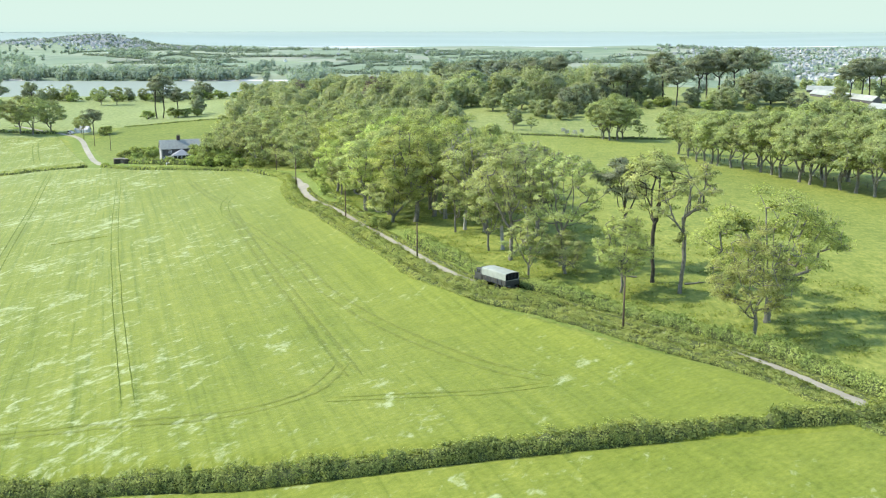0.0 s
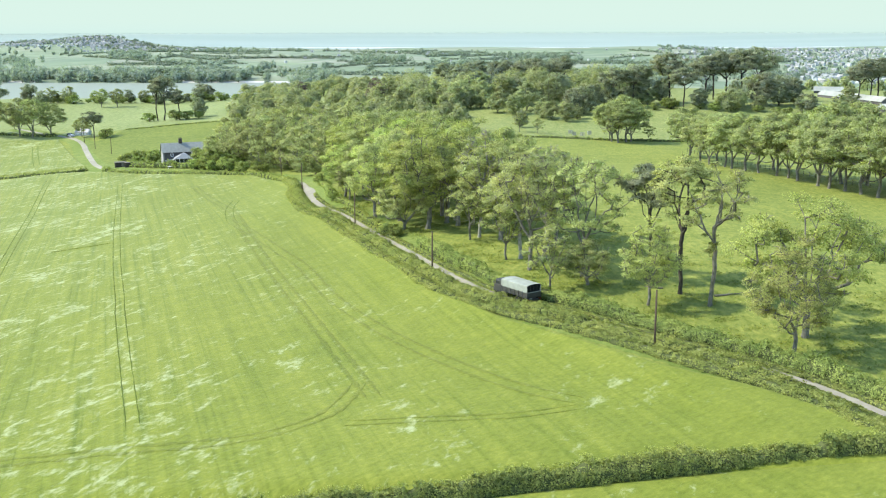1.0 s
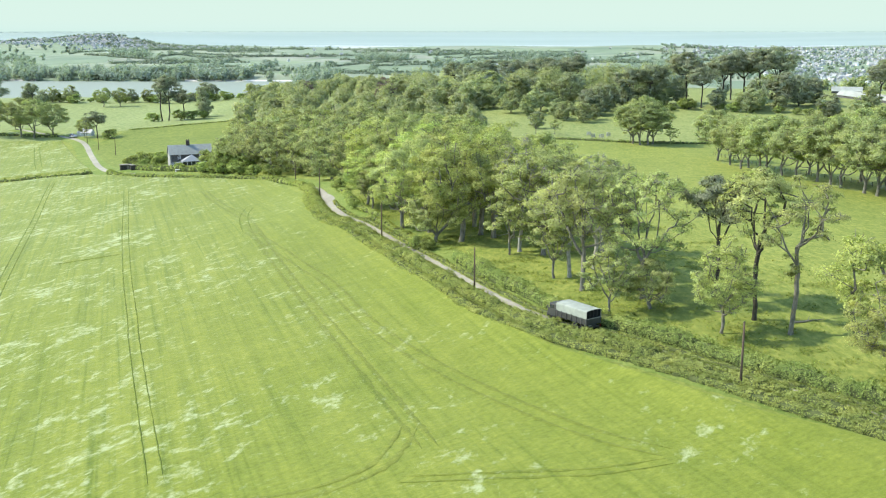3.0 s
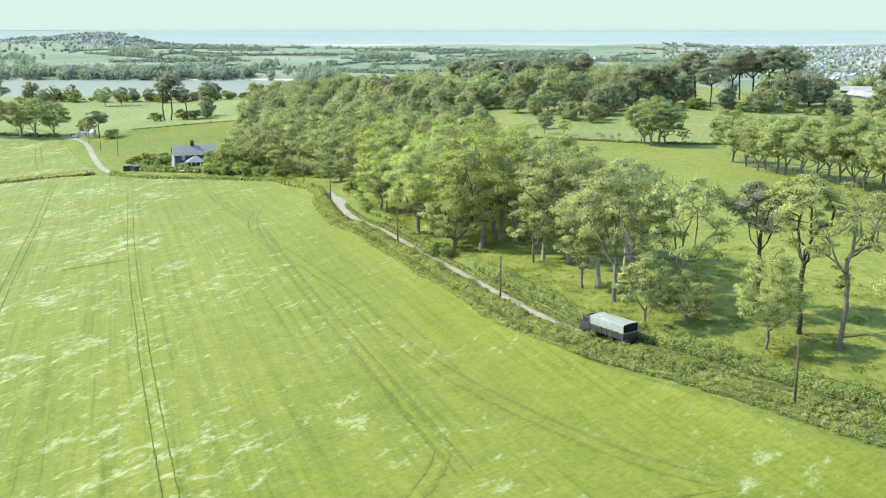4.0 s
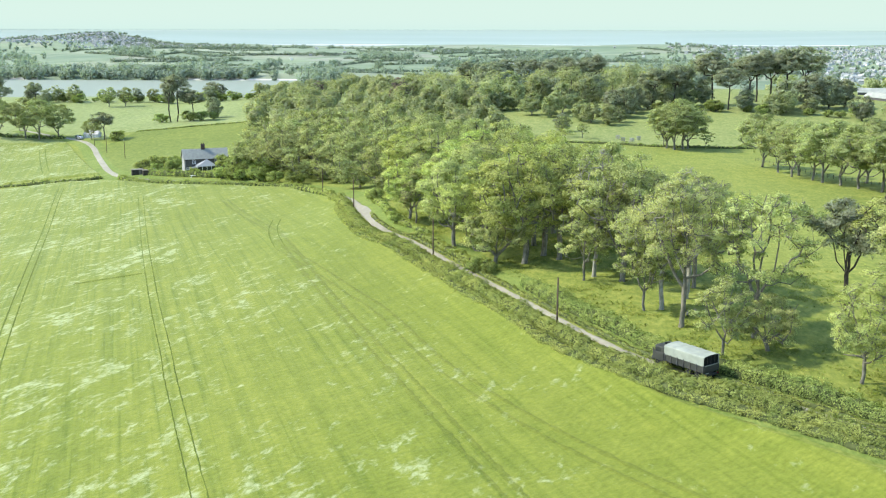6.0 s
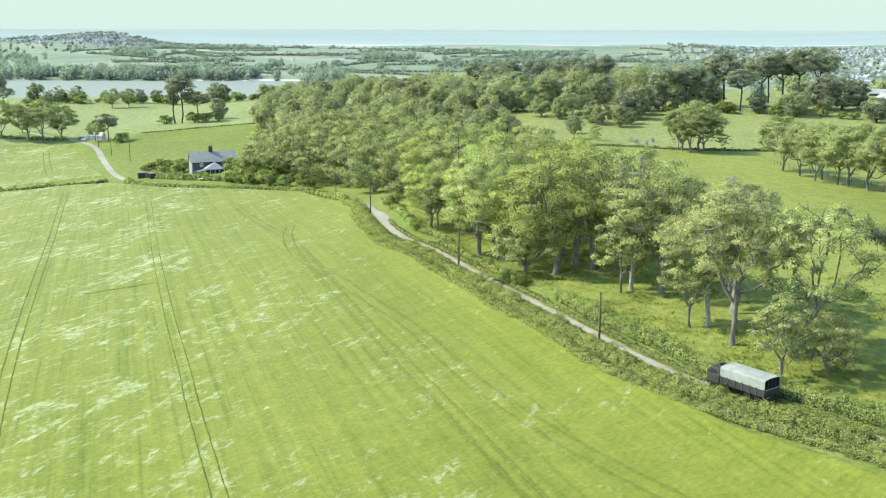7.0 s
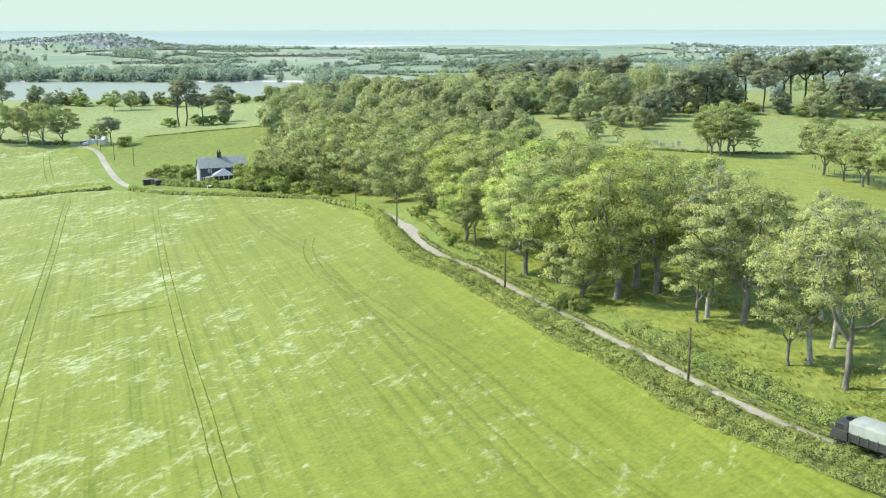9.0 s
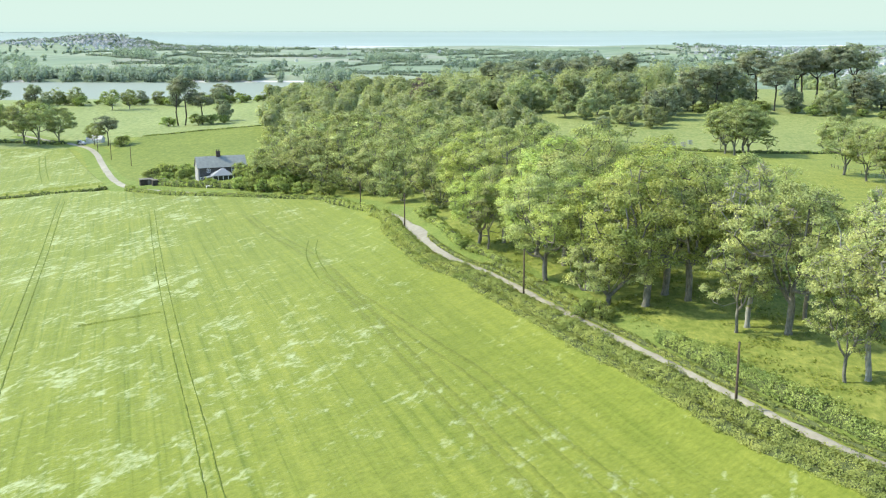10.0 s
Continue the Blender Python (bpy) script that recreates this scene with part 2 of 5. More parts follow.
def height(x, y):
    """Height of the ground in metres over the lane by the second pole."""
    x, y = np.asarray(x, float), np.asarray(y, float)
    cx_, cy_ = np.clip(x, -230, 210), np.clip(y, -60, 570)
    X, Y, c = cx_ / 100, (cy_ - 230) / 150, TERMS
    near = c[0] + c[1] * X + c[2] * Y + c[3] * X * X + c[4] * X * Y + c[5] * Y * Y + c[6] * X ** 3 + c[7] * X * X * Y + c[8] * X * Y * Y + c[9] * Y ** 3
    near = near + 1.6 * bump2(cx_, cy_, -112, 370, 40, 40) + 2.2 * bump2(cx_, cy_, -28, 232, 22, 45)
    # the lane runs along the top of a bank
    line = np.where(cy_ < 140, 6 - (cy_ - 140) * 0.58, 6 - (cy_ - 140) * 0.345)
    bank = np.tanh((cx_ - line + 6) / 8)
    near = near + np.where(bank > 0, bank * 1.5 * smooth(100, 140, cy_), bank * 1.5 * smooth(60, 110, cy_)) * (1 - smooth(260, 330, cy_))
    # the low country down to the shore
    fx, fy = x / 0.86, y / 1.35
    u = fx / np.maximum(fy + 15, 60)
    plain = -45 + 2 * np.sin(fx / 230 + 1.0) * np.sin(fy / 310) + 1.5 * np.sin(fx / 130 + fy / 170)
    plain = plain + 10 * smooth(-0.34, -0.2, u) * (1 - smooth(0.25, 0.45, u)) * (1 - smooth(700, 1100, fy))
    plain = plain + 29 * bump2(fx, fy, -1212, 2150, 120, 230) + 29 * bump2(fx, fy, -1440, 2130, 270, 430) + 15 * bump2(fx, fy, -820, 1640, 240, 260) + 6 * bump2(fx, fy, -930, 2150, 200, 300) + 3 * bump2(fx, fy, -560, 2000, 300, 300)
    plain = plain + 5 * bump2(fx, fy, 60, 2150, 330, 200) + 17 * bump2(fx, fy, 560, 2100, 230, 230) + 4 * bump2(fx, fy, 1500, 2350, 300, 250)
    plain = plain + 7 * bump2(fx, fy, -170, 1330, 260, 130) + 9 * bump2(fx, fy, 290, 1290, 230, 150) + 7 * bump2(fx, fy, 30, 1700, 240, 130) + 6 * bump2(fx, fy, -420, 1750, 200, 140)
    water = smooth(720, 790, fy) * (1 - smooth(980, 1050, fy)) * (1 - smooth(-0.27, -0.2, u))
    plain = plain * (1 - water) - 54 * water
    shore = smooth(2420, 2700, fy)
    plain = plain * (1 - shore) - 53 * shore
    k = smooth(720, 1000, y + 90 * np.clip(u, -0.5, 0.5))
    return near * (1 - k) + (5.5 + 0.86 * plain) * k


def hgt(x, y):
    return float(height(x, y))


def part(name, data, mat, parent=None, label="", smooth_faces=False):
    """One mesh object, from a bmesh or a mesh, under a thing or a part."""
    if isinstance(data, bmesh.types.BMesh):
        me = bpy.data.meshes.new(name)
        data.to_mesh(me)
        data.free()
    else:
        me = data
    if mat is not None and not me.materials:
        me.materials.append(mat)
    if smooth_faces:
        me.polygons.foreach_set("use_smooth", [True] * len(me.polygons))
    ob = new(name, me)
    if parent is not None:
        ob.parent = parent
    if label:
        ob["label"] = label
    return ob


def sheet(name, gx, gy, gz, mat):
    """A grid mesh from three arrays of one shape."""
    n, m = gx.shape
    idx = np.arange(n * m).reshape(n, m)
    f = np.stack([idx[:-1, :-1], idx[:-1, 1:], idx[1:, 1:], idx[1:, :-1]], -1).reshape(-1, 4)
    me = bpy.data.meshes.new(name)
    me.from_pydata(np.stack([gx, gy, gz], -1).reshape(-1, 3).tolist(), [], f.tolist())
    if mat is not None:
        me.materials.append(mat)
    me.polygons.foreach_set("use_smooth", [True] * len(me.polygons))
    return me


def thing(name, at, label, category, group="", kind="", turn=0.0):
    e = new(name)
    e.matrix_world = pose(*at, 0, 0, turn)
    return tagged(e, label, category, group, kind)


# ground: one sheet down to the shore
ys = [-160.0]
while ys[-1] < 3920:
    ys.append(ys[-1] + max(1.6, 0.013 * abs(ys[-1])))
ys = np.array(ys)
us = np.linspace(-1, 1, 300)
us = 1.02 * np.sign(us) * (0.75 * np.abs(us) + 0.25 * us ** 2)
GX = us[None, :] * (np.abs(ys)[:, None] * 0.62 + 190)
GY = np.repeat(ys[:, None], len(us), 1)
me = sheet("ground", GX, GY, height(GX, GY), M["meadow"])
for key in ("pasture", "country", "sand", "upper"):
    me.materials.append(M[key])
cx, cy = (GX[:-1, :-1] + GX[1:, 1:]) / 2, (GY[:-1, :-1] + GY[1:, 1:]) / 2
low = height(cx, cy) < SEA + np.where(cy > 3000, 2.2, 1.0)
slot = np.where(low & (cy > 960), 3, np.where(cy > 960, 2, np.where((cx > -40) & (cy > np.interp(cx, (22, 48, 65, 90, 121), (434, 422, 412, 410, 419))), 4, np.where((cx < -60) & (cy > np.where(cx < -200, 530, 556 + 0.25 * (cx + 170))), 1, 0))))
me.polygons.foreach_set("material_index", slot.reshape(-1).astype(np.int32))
tagged(part("ground", me, None), "rolling green meadow and farmland down to the shore", "ground", kind="structure")

b = Nodes("estuary_water")
b.bump(b.noise(0.25, 3.0), 0.25, 0.15)
M["water"] = b.done((0.166, 0.190, 0.140), 0.7, 0.05)
wx, wy = np.meshgrid(np.linspace(-1300, 90, 30), np.linspace(930, 1660, 16))
tagged(part("estuary_water", sheet("estuary_water", wx, wy, np.full_like(wx, SEA), M["water"]), None), "calm pale grey estuary between wooded banks", "water", kind="structure")
b = Nodes("sea_water")
b.bump(b.noise(0.05, 3.0, vec=b.coords((0.3, 1, 1))), 0.15, 0.4)
M["sea"] = b.done(b.ramp(b.noise(0.004, 3.0, vec=b.coords((0.2, 1, 0))), [(0.3, (0.188, 0.236, 0.198)), (0.7, (0.214, 0.260, 0.220))]), 0.7, 0.05)
sa, sr = np.meshgrid(np.linspace(-0.75, 0.75, 60), np.linspace(3250, 4850, 40))
sea_z = SEA + smooth(3800, 5300, sr) * 53
tagged(part("sea_water", sheet("sea_water", sr * np.sin(sa), sr * np.cos(sa), sea_z, M["sea"]), None), "pale blue-green sea reaching the hazy horizon", "water", kind="structure")

M["foam"] = plain_material("surf_foam", (0.384, 0.397, 0.384), (0.496, 0.502, 0.490), 0.02, 0.9, 0.1)
fx_, fv_ = np.meshgrid(np.linspace(-1900, 1900, 160), np.linspace(0, 1, 4))
fy_ = 3520 + 25 * np.sin(fx_ / 140) + 18 * np.sin(fx_ / 47 + 1) + fv_ * (70 + 30 * np.sin(fx_ / 90))
tagged(part("surf", sheet("surf", fx_, fy_, np.full_like(fx_, SEA + 0.5), M["foam"]), None), "white line of surf along the far beach", "surf", kind="structure")

ba, bz = np.meshgrid(np.linspace(-0.75, 0.75, 40), np.linspace(-40, 195, 12))
tagged(part("backdrop", sheet("backdrop", 4930 * np.sin(ba), 4930 * np.cos(ba), bz, M["haze"]), None), "pale hazy sky over the sea", "sky", kind="structure")

# ---- lane and fields ----


def curve_points(pts, step):
    """Points at even steps along a smooth line through pts."""
    p = np.array(pts, float)
    d = np.r_[0, np.cumsum(np.hypot(*np.diff(p, axis=0).T))]
    out = []
    for s in np.arange(0, d[-1], step):
        i = min(int(np.searchsorted(d, s, "right")) - 1, len(p) - 2)
        t = (s - d[i]) / (d[i + 1] - d[i])
        a, b_, c_, e_ = p[max(i - 1, 0)], p[i], p[i + 1], p[min(i + 2, len(p) - 1)]
        out.append(0.5 * (2 * b_ + (c_ - a) * t + (2 * a - 5 * b_ + 4 * c_ - e_) * t * t + (3 * b_ - a - 3 * c_ + e_) * t ** 3))
    return np.array(out)


def normals_of(line):
    d = np.gradient(line, axis=0)
    d /= np.linalg.norm(d, axis=1)[:, None]
    return np.stack([-d[:, 1], d[:, 0]], 1)


LANE = curve_points([(84, 1.8), (70, 34.4), (53.1, 69.3), (47.6, 80.4), (42.7, 88), (27.9, 105.9), (14.6, 121.6), (6.9, 135.3), (-1, 155), (-8.5, 173.9), (-17.5, 196.2), (-24.9, 211.0), (-29.4, 224.0), (-32.8, 238.6), (-40.6, 268.3), (-57.1, 304.9), (-84.4, 331.3), (-111.2, 348.2), (-132.3, 369.5), (-149.5, 402), (-164.8, 436), (-180.6, 472), (-194, 502.5), (-205.8, 523.6), (-218.4, 538.6), (-228, 547.0), (-258.8, 569.6)], 1.0)
LANE_N = normals_of(LANE)


def ribbon(name, line, offsets, lift, mat, wobble=0.0, widen=((0, 1), (1, 1))):
    nn = normals_of(line)
    wide = np.interp(line[:, 1], [w[0] for w in widen], [w[1] for w in widen])
    off = np.array(offsets)[None, :] * wide[:, None] + wobble * np.random.randn(len(line), len(offsets))
    x = line[:, None, 0] + nn[:, None, 0] * off
    y = line[:, None, 1] + nn[:, None, 1] * off
    return sheet(name, x, y, height(x, y) + np.array(lift)[None, :], mat)


tagged(part("lane", ribbon("lane", LANE, (-0.68, -0.56, -0.3, 0.3, 0.56, 0.68), (0.06, 0.12, 0.14, 0.14, 0.12, 0.06), M["lane"], 0.09, ((0, 1.25), (80, 1.2), (92, 0.7), (200, 0.72), (212, 1), (226, 1.6), (234, 2.3), (240, 2.2), (246, 1.2), (262, 1), (350, 1.2), (385, 1.9), (480, 2.1), (560, 2.0))), None), "narrow pale dusty country lane between hedges", "road", kind="structure")
tagged(part("verge", ribbon("verge", LANE, (-6.0, -4.0, -0.8), (0.02, 0.10, 0.09), M["verge"], 0.12), None), "rough grass verge along the lane", "verge", kind="structure")
tagged(part("verge", ribbon("verge", LANE, (0.8, 4.0, 6.0), (0.09, 0.10, 0.02), M["verge"], 0.12), None), "rough grass verge along the lane", "verge", kind="structure")

# edge of the barley along the lane and the far hedge, as x over y
EDGE_Y = (55.4, 67.4, 72.7, 82, 89.4, 101, 112.7, 132.5, 159.6, 193.7, 231.9, 257, 275, 310.5, 325, 339.7, 365.3, 378.1)
EDGE_X = (54.7, 50.5, 46.4, 38.9, 30.7, 21.5, 12.7, 2.5, -7.9, -22, -36.3, -40.6, -46.4, -64.2, -86.4, -112.9, -139.6, -157.7)

px_ = np.linspace(-189, -62, 60)
low_y = np.interp(-px_, [62, 100, 111, 144.4, 166.7, 189], [352, 352, 355, 401, 448, 496])
top_y = 556 + 0.25 * (px_ + 170)
pv_ = np.linspace(0, 1, 60)[:, None]
gx_, gy_ = np.repeat(px_[None, :], 60, 0), low_y * (1 - pv_) + top_y * pv_
tagged(part("paddock", sheet("paddock", gx_, gy_, height(gx_, gy_) + 0.12, M["paddock"]), None), "darker green paddock behind the farmhouse", "field", kind="structure")


def crop_sheet(name, y0, y1, x0, edge, step=1.6):
    rows = np.arange(y0, y1, step)
    cols = np.r_[0, 0.004, np.linspace(0.012, 1, 150) ** 1.15]
    right = np.array([edge(v) for v in rows])
    x = right[:, None] + (x0 - right[:, None]) * cols[None, :]
    y = np.repeat(rows[:, None], len(cols), 1)
    z = height(x, y) + 0.55 + 0.05 * np.random.rand(*x.shape)
    z[:, 0] -= 0.5
    z[0, :] -= 0.5
    z[-1, :] -= 0.5
    return sheet(name, x, y, z, M["crop"])


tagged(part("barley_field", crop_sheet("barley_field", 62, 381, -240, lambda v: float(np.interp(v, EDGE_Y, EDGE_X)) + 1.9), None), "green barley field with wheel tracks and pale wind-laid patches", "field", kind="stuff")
HEDGE_X = (-73.3, -44.8, -19.5, -8, 1.4, 12, 27.3, 43, 54.5)
HEDGE_Y = (59.6, 59.3, 58.9, 58.0, 59.0, 60.5, 63.0, 65.2, 67.0)
lx_, lv_ = np.meshgrid(np.linspace(-170, 68, 170), np.linspace(0, 1, 80))
ly_ = -60 + lv_ * (np.interp(lx_, HEDGE_X, HEDGE_Y) - 0.9 - np.maximum(0, lx_ - 54) * 2.0 + 60)
lz_ = height(lx_, ly_) + 0.5 + 0.05 * np.random.rand(*lx_.shape)
lz_[-1] -= 0.4
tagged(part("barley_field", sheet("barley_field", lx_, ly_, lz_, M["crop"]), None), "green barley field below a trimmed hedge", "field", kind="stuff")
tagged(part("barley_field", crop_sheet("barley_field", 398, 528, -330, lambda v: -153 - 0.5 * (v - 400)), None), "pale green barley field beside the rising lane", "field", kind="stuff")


def track(pts, wheel=1.45, width=0.15, mat="track"):
    line = curve_points(pts, 0.9)
    nn = normals_of(line)
    t = thing("wheel_track", (0, 0, 0), "dark wheel track pressed through green barley", "wheel track", "wheel tracks in the barley")
    for side in (-wheel / 2, wheel / 2):
        mid = line + nn * side
        ends = np.minimum(np.arange(len(line)), np.arange(len(line))[::-1])
        w = width * np.clip(0.9 + 0.3 * np.random.randn(len(line)), 0.4, 1.6) * np.clip(0.15 + ends / 8, 0, 1)
        mid = mid + 0.02 * np.random.randn(*mid.shape)
        off = np.stack([-w * 0.75, -w / 2, w / 2, w * 0.75], 1)
        rise = np.array([0.592, 0.612, 0.612, 0.592] if mat == "faint" else [0.5, 0.62, 0.62, 0.5])
        x = mid[:, None, 0] + nn[:, None, 0] * off
        y = mid[:, None, 1] + nn[:, None, 1] * off
        part("rut", sheet("rut", x, y, height(x, y) + rise[None, :], M[mat]), None, t)


random.seed(3), np.random.seed(3)
track([(-149.6, 355), (-118.7, 268.4), (-77.5, 155.5), (-50.1, 86.2)], 1.6, 0.24)
track([(-109.2, 316.5), (-83.0, 239.5), (-61.5, 178.5), (-48.6, 143.5), (-43.2, 128.5), (-25.0, 80.5)])
track([(-79.5, 298), (-65.8, 265.7), (-51.1, 230.4), (-36.2, 186), (-22.3, 146.5), (-8.2, 108.3), (0.2, 84.4)], 1.6, 0.5, "faint")
track([(-54.6, 252), (-52.8, 238), (-50.0, 225), (-45.5, 209)], 1.9, 0.22)
track([(-45.5, 209), (-37.0, 191.5), (-27.5, 171.5), (-20.0, 155.5), (-11.2, 131.5), (-2.2, 113.0), (8.5, 95.5), (16.2, 85.2), (22.0, 80.3)], 1.9, 0.42, "faint")
track([(-61.4, 74.5), (-36.7, 74.2), (-25.8, 74.5), (-12.5, 74.9), (-6.0, 78.7), (-3.5, 83.3), (-2.1, 91.5)], 1.6, 0.5, "faint")
track([(-2, 77.4), (8, 77.1), (15, 77.0), (22, 78.7)], 1.3, 0.35, "faint")
track([(-70.4, 199.8), (-76, 198.0), (-82.5, 196.2)], 0.7, 0.2)
track([(-132, 369.5), (-119.4, 342.3), (-97.6, 325.8)], 1.6, 0.6, "faint")
track([(-220.4, 506), (-208.5, 478), (-195.8, 449.2), (-182.4, 419.6)], 2.6, 0.35)
# ---- plants ----


def leaf_mesh(name, centres, normals, sizes, mat, lie=None):
    """Irregular four-cornered leaf sprays."""
    n = len(centres)
    r = np.random.randn(n, 3)
    nz = normals / np.maximum(np.linalg.norm(normals, axis=1), 1e-6)[:, None]
    a = np.cross(nz, r)
    a /= np.maximum(np.linalg.norm(a, axis=1), 1e-6)[:, None]
    b_ = np.cross(nz, a)
    k = sizes[:, None] * 0.5
    corner = []
    for ca, cb in ((1.2, 0.1), (0.05, 0.75), (-1.0, -0.1), (-0.05, -0.8)):
        j = 0.25 * np.random.randn(n, 2)
        corner.append(centres + a * k * (ca + j[:, :1]) + b_ * k * (cb + j[:, 1:]) + nz * k * 0.25 * np.random.randn(n, 1))
    v = np.stack(corner, 1).reshape(-1, 3).astype(np.float32)
    me_ = bpy.data.meshes.new(name)
    me_.vertices.add(4 * n)
    me_.vertices.foreach_set("co", v.reshape(-1))
    me_.loops.add(4 * n)
    me_.loops.foreach_set("vertex_index", np.arange(4 * n, dtype=np.int32))
    me_.polygons.add(n)
    me_.polygons.foreach_set("loop_start", np.arange(0, 4 * n, 4, dtype=np.int32))
    me_.update(calc_edges=True)
    # leaves of one spray turn every way: they are shaded by the lie of the spray
    soft_n = nz if lie is None else lie
    soft_n = 0.52 * soft_n + 0.68 * nz
    soft_n = soft_n / np.maximum(np.linalg.norm(soft_n, axis=1), 1e-6)[:, None]
    me_.polygons.foreach_set("use_smooth", [True] * n)
    at = me_.attributes.new("custom_normal", "FLOAT_VECTOR", "POINT")
    at.data.foreach_set("vector", np.repeat(soft_n, 4, axis=0).astype(np.float32).reshape(-1))
    me_.materials.append(mat)
    return me_


def tube_mesh(name, segs, mat, sides=6):
    """Tapered limbs: rows of start, end, start radius, end radius."""
    v, f = [], []
    for p, q, r0, r1 in segs:
        d = Vector(q) - Vector(p)
        if d.length < 1e-4:
            continue
        rot = d.to_track_quat("Z", "Y")
        base = len(v)
        for c, r in ((Vector(p) - d * 0.04, r0), (Vector(q) + d * 0.04, r1)):
            for i in range(sides):
                w = 2 * math.pi * i / sides
                v.append(c + rot @ Vector((r * math.cos(w), r * math.sin(w), 0)))
        for i in range(sides):
            j = (i + 1) % sides
            f.append((base + i, base + j, base + sides + j, base + sides + i))
    me_ = bpy.data.meshes.new(name)
    me_.from_pydata([tuple(c) for c in v], [], f)
    me_.materials.append(mat)
    me_.polygons.foreach_set("use_smooth", [True] * len(me_.polygons))
    return me_


def make_tree(name, label, seed, tall, crown_r, bare, trunk_r, clumps, leaves, leaf="oak", bark="bark", spray=0.5, clump_r=1.5, flat=0.6, top=0.5, lean=(0, 0), fill=0.62, twigs=4, ivy=0, skirt=0.0, limbs=5, dome=0.45):
    """A broadleaf or pine: trunk, limbs that reach every clump, and leaf sprays round each clump.
    bare: the share of the height below the crown; top: where the crown is widest."""
    rng = np.random.RandomState(seed)
    random.seed(seed), np.random.seed(seed)
    base_z, crown_h = tall * bare, tall * (1 - bare)
    centre = []
    while len(centre) < clumps:
        p = rng.uniform(-1, 1, 3)
        rr = np.linalg.norm(p)
        if rr > 1 or (rr < fill and rng.rand() > 0.16):
            continue
        h = (p[2] + 1) / 2
        if h < 0.3 and math.hypot(p[0], p[1]) < 0.45 and not skirt:
            continue
        wide = math.sin(math.pi * min(1, 0.12 + 0.88 * (h ** (math.log(0.5) / math.log(max(top, 0.05)))))) ** 0.6
        if h < 0.5:
            wide = max(wide, skirt)
        az = math.atan2(p[1], p[0])
        lump = 1 + 0.22 * math.sin(2 * az + seed) + 0.15 * math.sin(3 * az + 2.1 * seed)
        c = np.array([p[0] * crown_r * lump + lean[0] * h, p[1] * crown_r * lump + lean[1] * h, base_z + crown_h * h * 0.96])
        if math.hypot(p[0], p[1]) > wide:
            continue
        centre.append(c)
    centre = np.array(centre)
    nodes, parent = [np.zeros(3)], [-1]
    fork = tall * min(0.62, bare + 0.05) if limbs else tall * 0.62
    steps = max(4, int(fork / 1.1))
    drift = rng.randn(2) * 0.012 * tall
    for i in range(1, steps + 1):
        k = i / steps
        nodes.append(np.array([lean[0] * 0.5 * k ** 2 + drift[0] * math.sin(2.6 * k) + rng.randn() * 0.05, lean[1] * 0.5 * k ** 2 + drift[1] * math.sin(3.1 * k) + rng.randn() * 0.05, fork * k]))
        parent.append(i - 1)
    # main limbs fan up and out from the fork, each with its own bends
    for b_ in range(limbs):
        az, reach = 2 * math.pi * (b_ + rng.uniform(-0.25, 0.25)) / limbs, crown_r * (0.15 if b_ == 0 else rng.uniform(0.45, 0.75))
        last = max(1, steps - int(rng.randint(0, 3)))
        p0, rise = nodes[last], (tall * rng.uniform(0.82, 0.92) if b_ == 0 else tall * rng.uniform(0.7, 0.86)) - nodes[last][2]
        ph, sway = rng.uniform(0, 6.28), rng.uniform(0.02, 0.045) * tall
        n_b = max(5, int(rise / 1.1))
        for j in range(1, n_b + 1):
            t = j / n_b
            side = sway * (math.sin(5.0 * t + ph) - math.sin(ph)) * t
            out_ = reach * (t ** 0.8)
            pos = p0 + np.array([math.cos(az) * out_ - math.sin(az) * side, math.sin(az) * out_ + math.cos(az) * side, rise * (0.75 * t + 0.25 * t * t)])
            nodes.append(pos + np.array([lean[0] * 0.4 * t, lean[1] * 0.4 * t, 0]) + rng.randn(3) * 0.09)
            parent.append(last)
            last = len(nodes) - 1
    order = np.argsort(np.linalg.norm(centre - np.array([0, 0, base_z]), axis=1))
    tips, fine = [], []
    for i in order:
        c = centre[i]
        n = np.array(nodes)
        dd = np.linalg.norm(n - c, axis=1) + 1.6 * np.maximum(0, n[:, 2] - (c[2] - 0.35 * np.hypot(n[:, 0] - c[0], n[:, 1] - c[1])))
        dd[n[:, 2] < base_z * 0.8] += 50
        s = int(np.argmin(dd))
        p, q = n[s], c
        k = max(1, int(np.linalg.norm(q - p) / 1.0))
        last = s
        bend = rng.randn(3) * 0.16 * np.linalg.norm(q - p)
        for j in range(1, k + 1):
            t = j / k
            pos = p + (q - p) * t + bend * math.sin(math.pi * t) + np.array([0, 0, -0.12 * np.linalg.norm(q - p) * math.sin(math.pi * t)])
            pos[2] = max(pos[2], min(p[2], q[2]) - 0.15)
            nodes.append(pos + rng.randn(3) * 0.07 * (t < 1))
            parent.append(last)
            last = len(nodes) - 1
        tips.append(last)
        # fine twigs through the clump
        for _ in range(twigs):
            d = rng.randn(3) * np.array([1, 1, 0.5]) + np.array([0, 0, 0.35])
            tip = c + d / np.linalg.norm(d) * clump_r * rng.uniform(0.5, 1.0)
            fine.append((c, (c + tip) / 2 + rng.randn(3) * 0.12 * clump_r, 0.045, 0.032))
            fine.append((fine[-1][1], tip, 0.032, 0.016))
    load = np.zeros(len(nodes))
    for t in tips:
        while t >= 0:
            load[t] += 1
            t = parent[t]
    rad = np.maximum(0.05, trunk_r * (load / load.max()) ** 0.5)
    segs = []
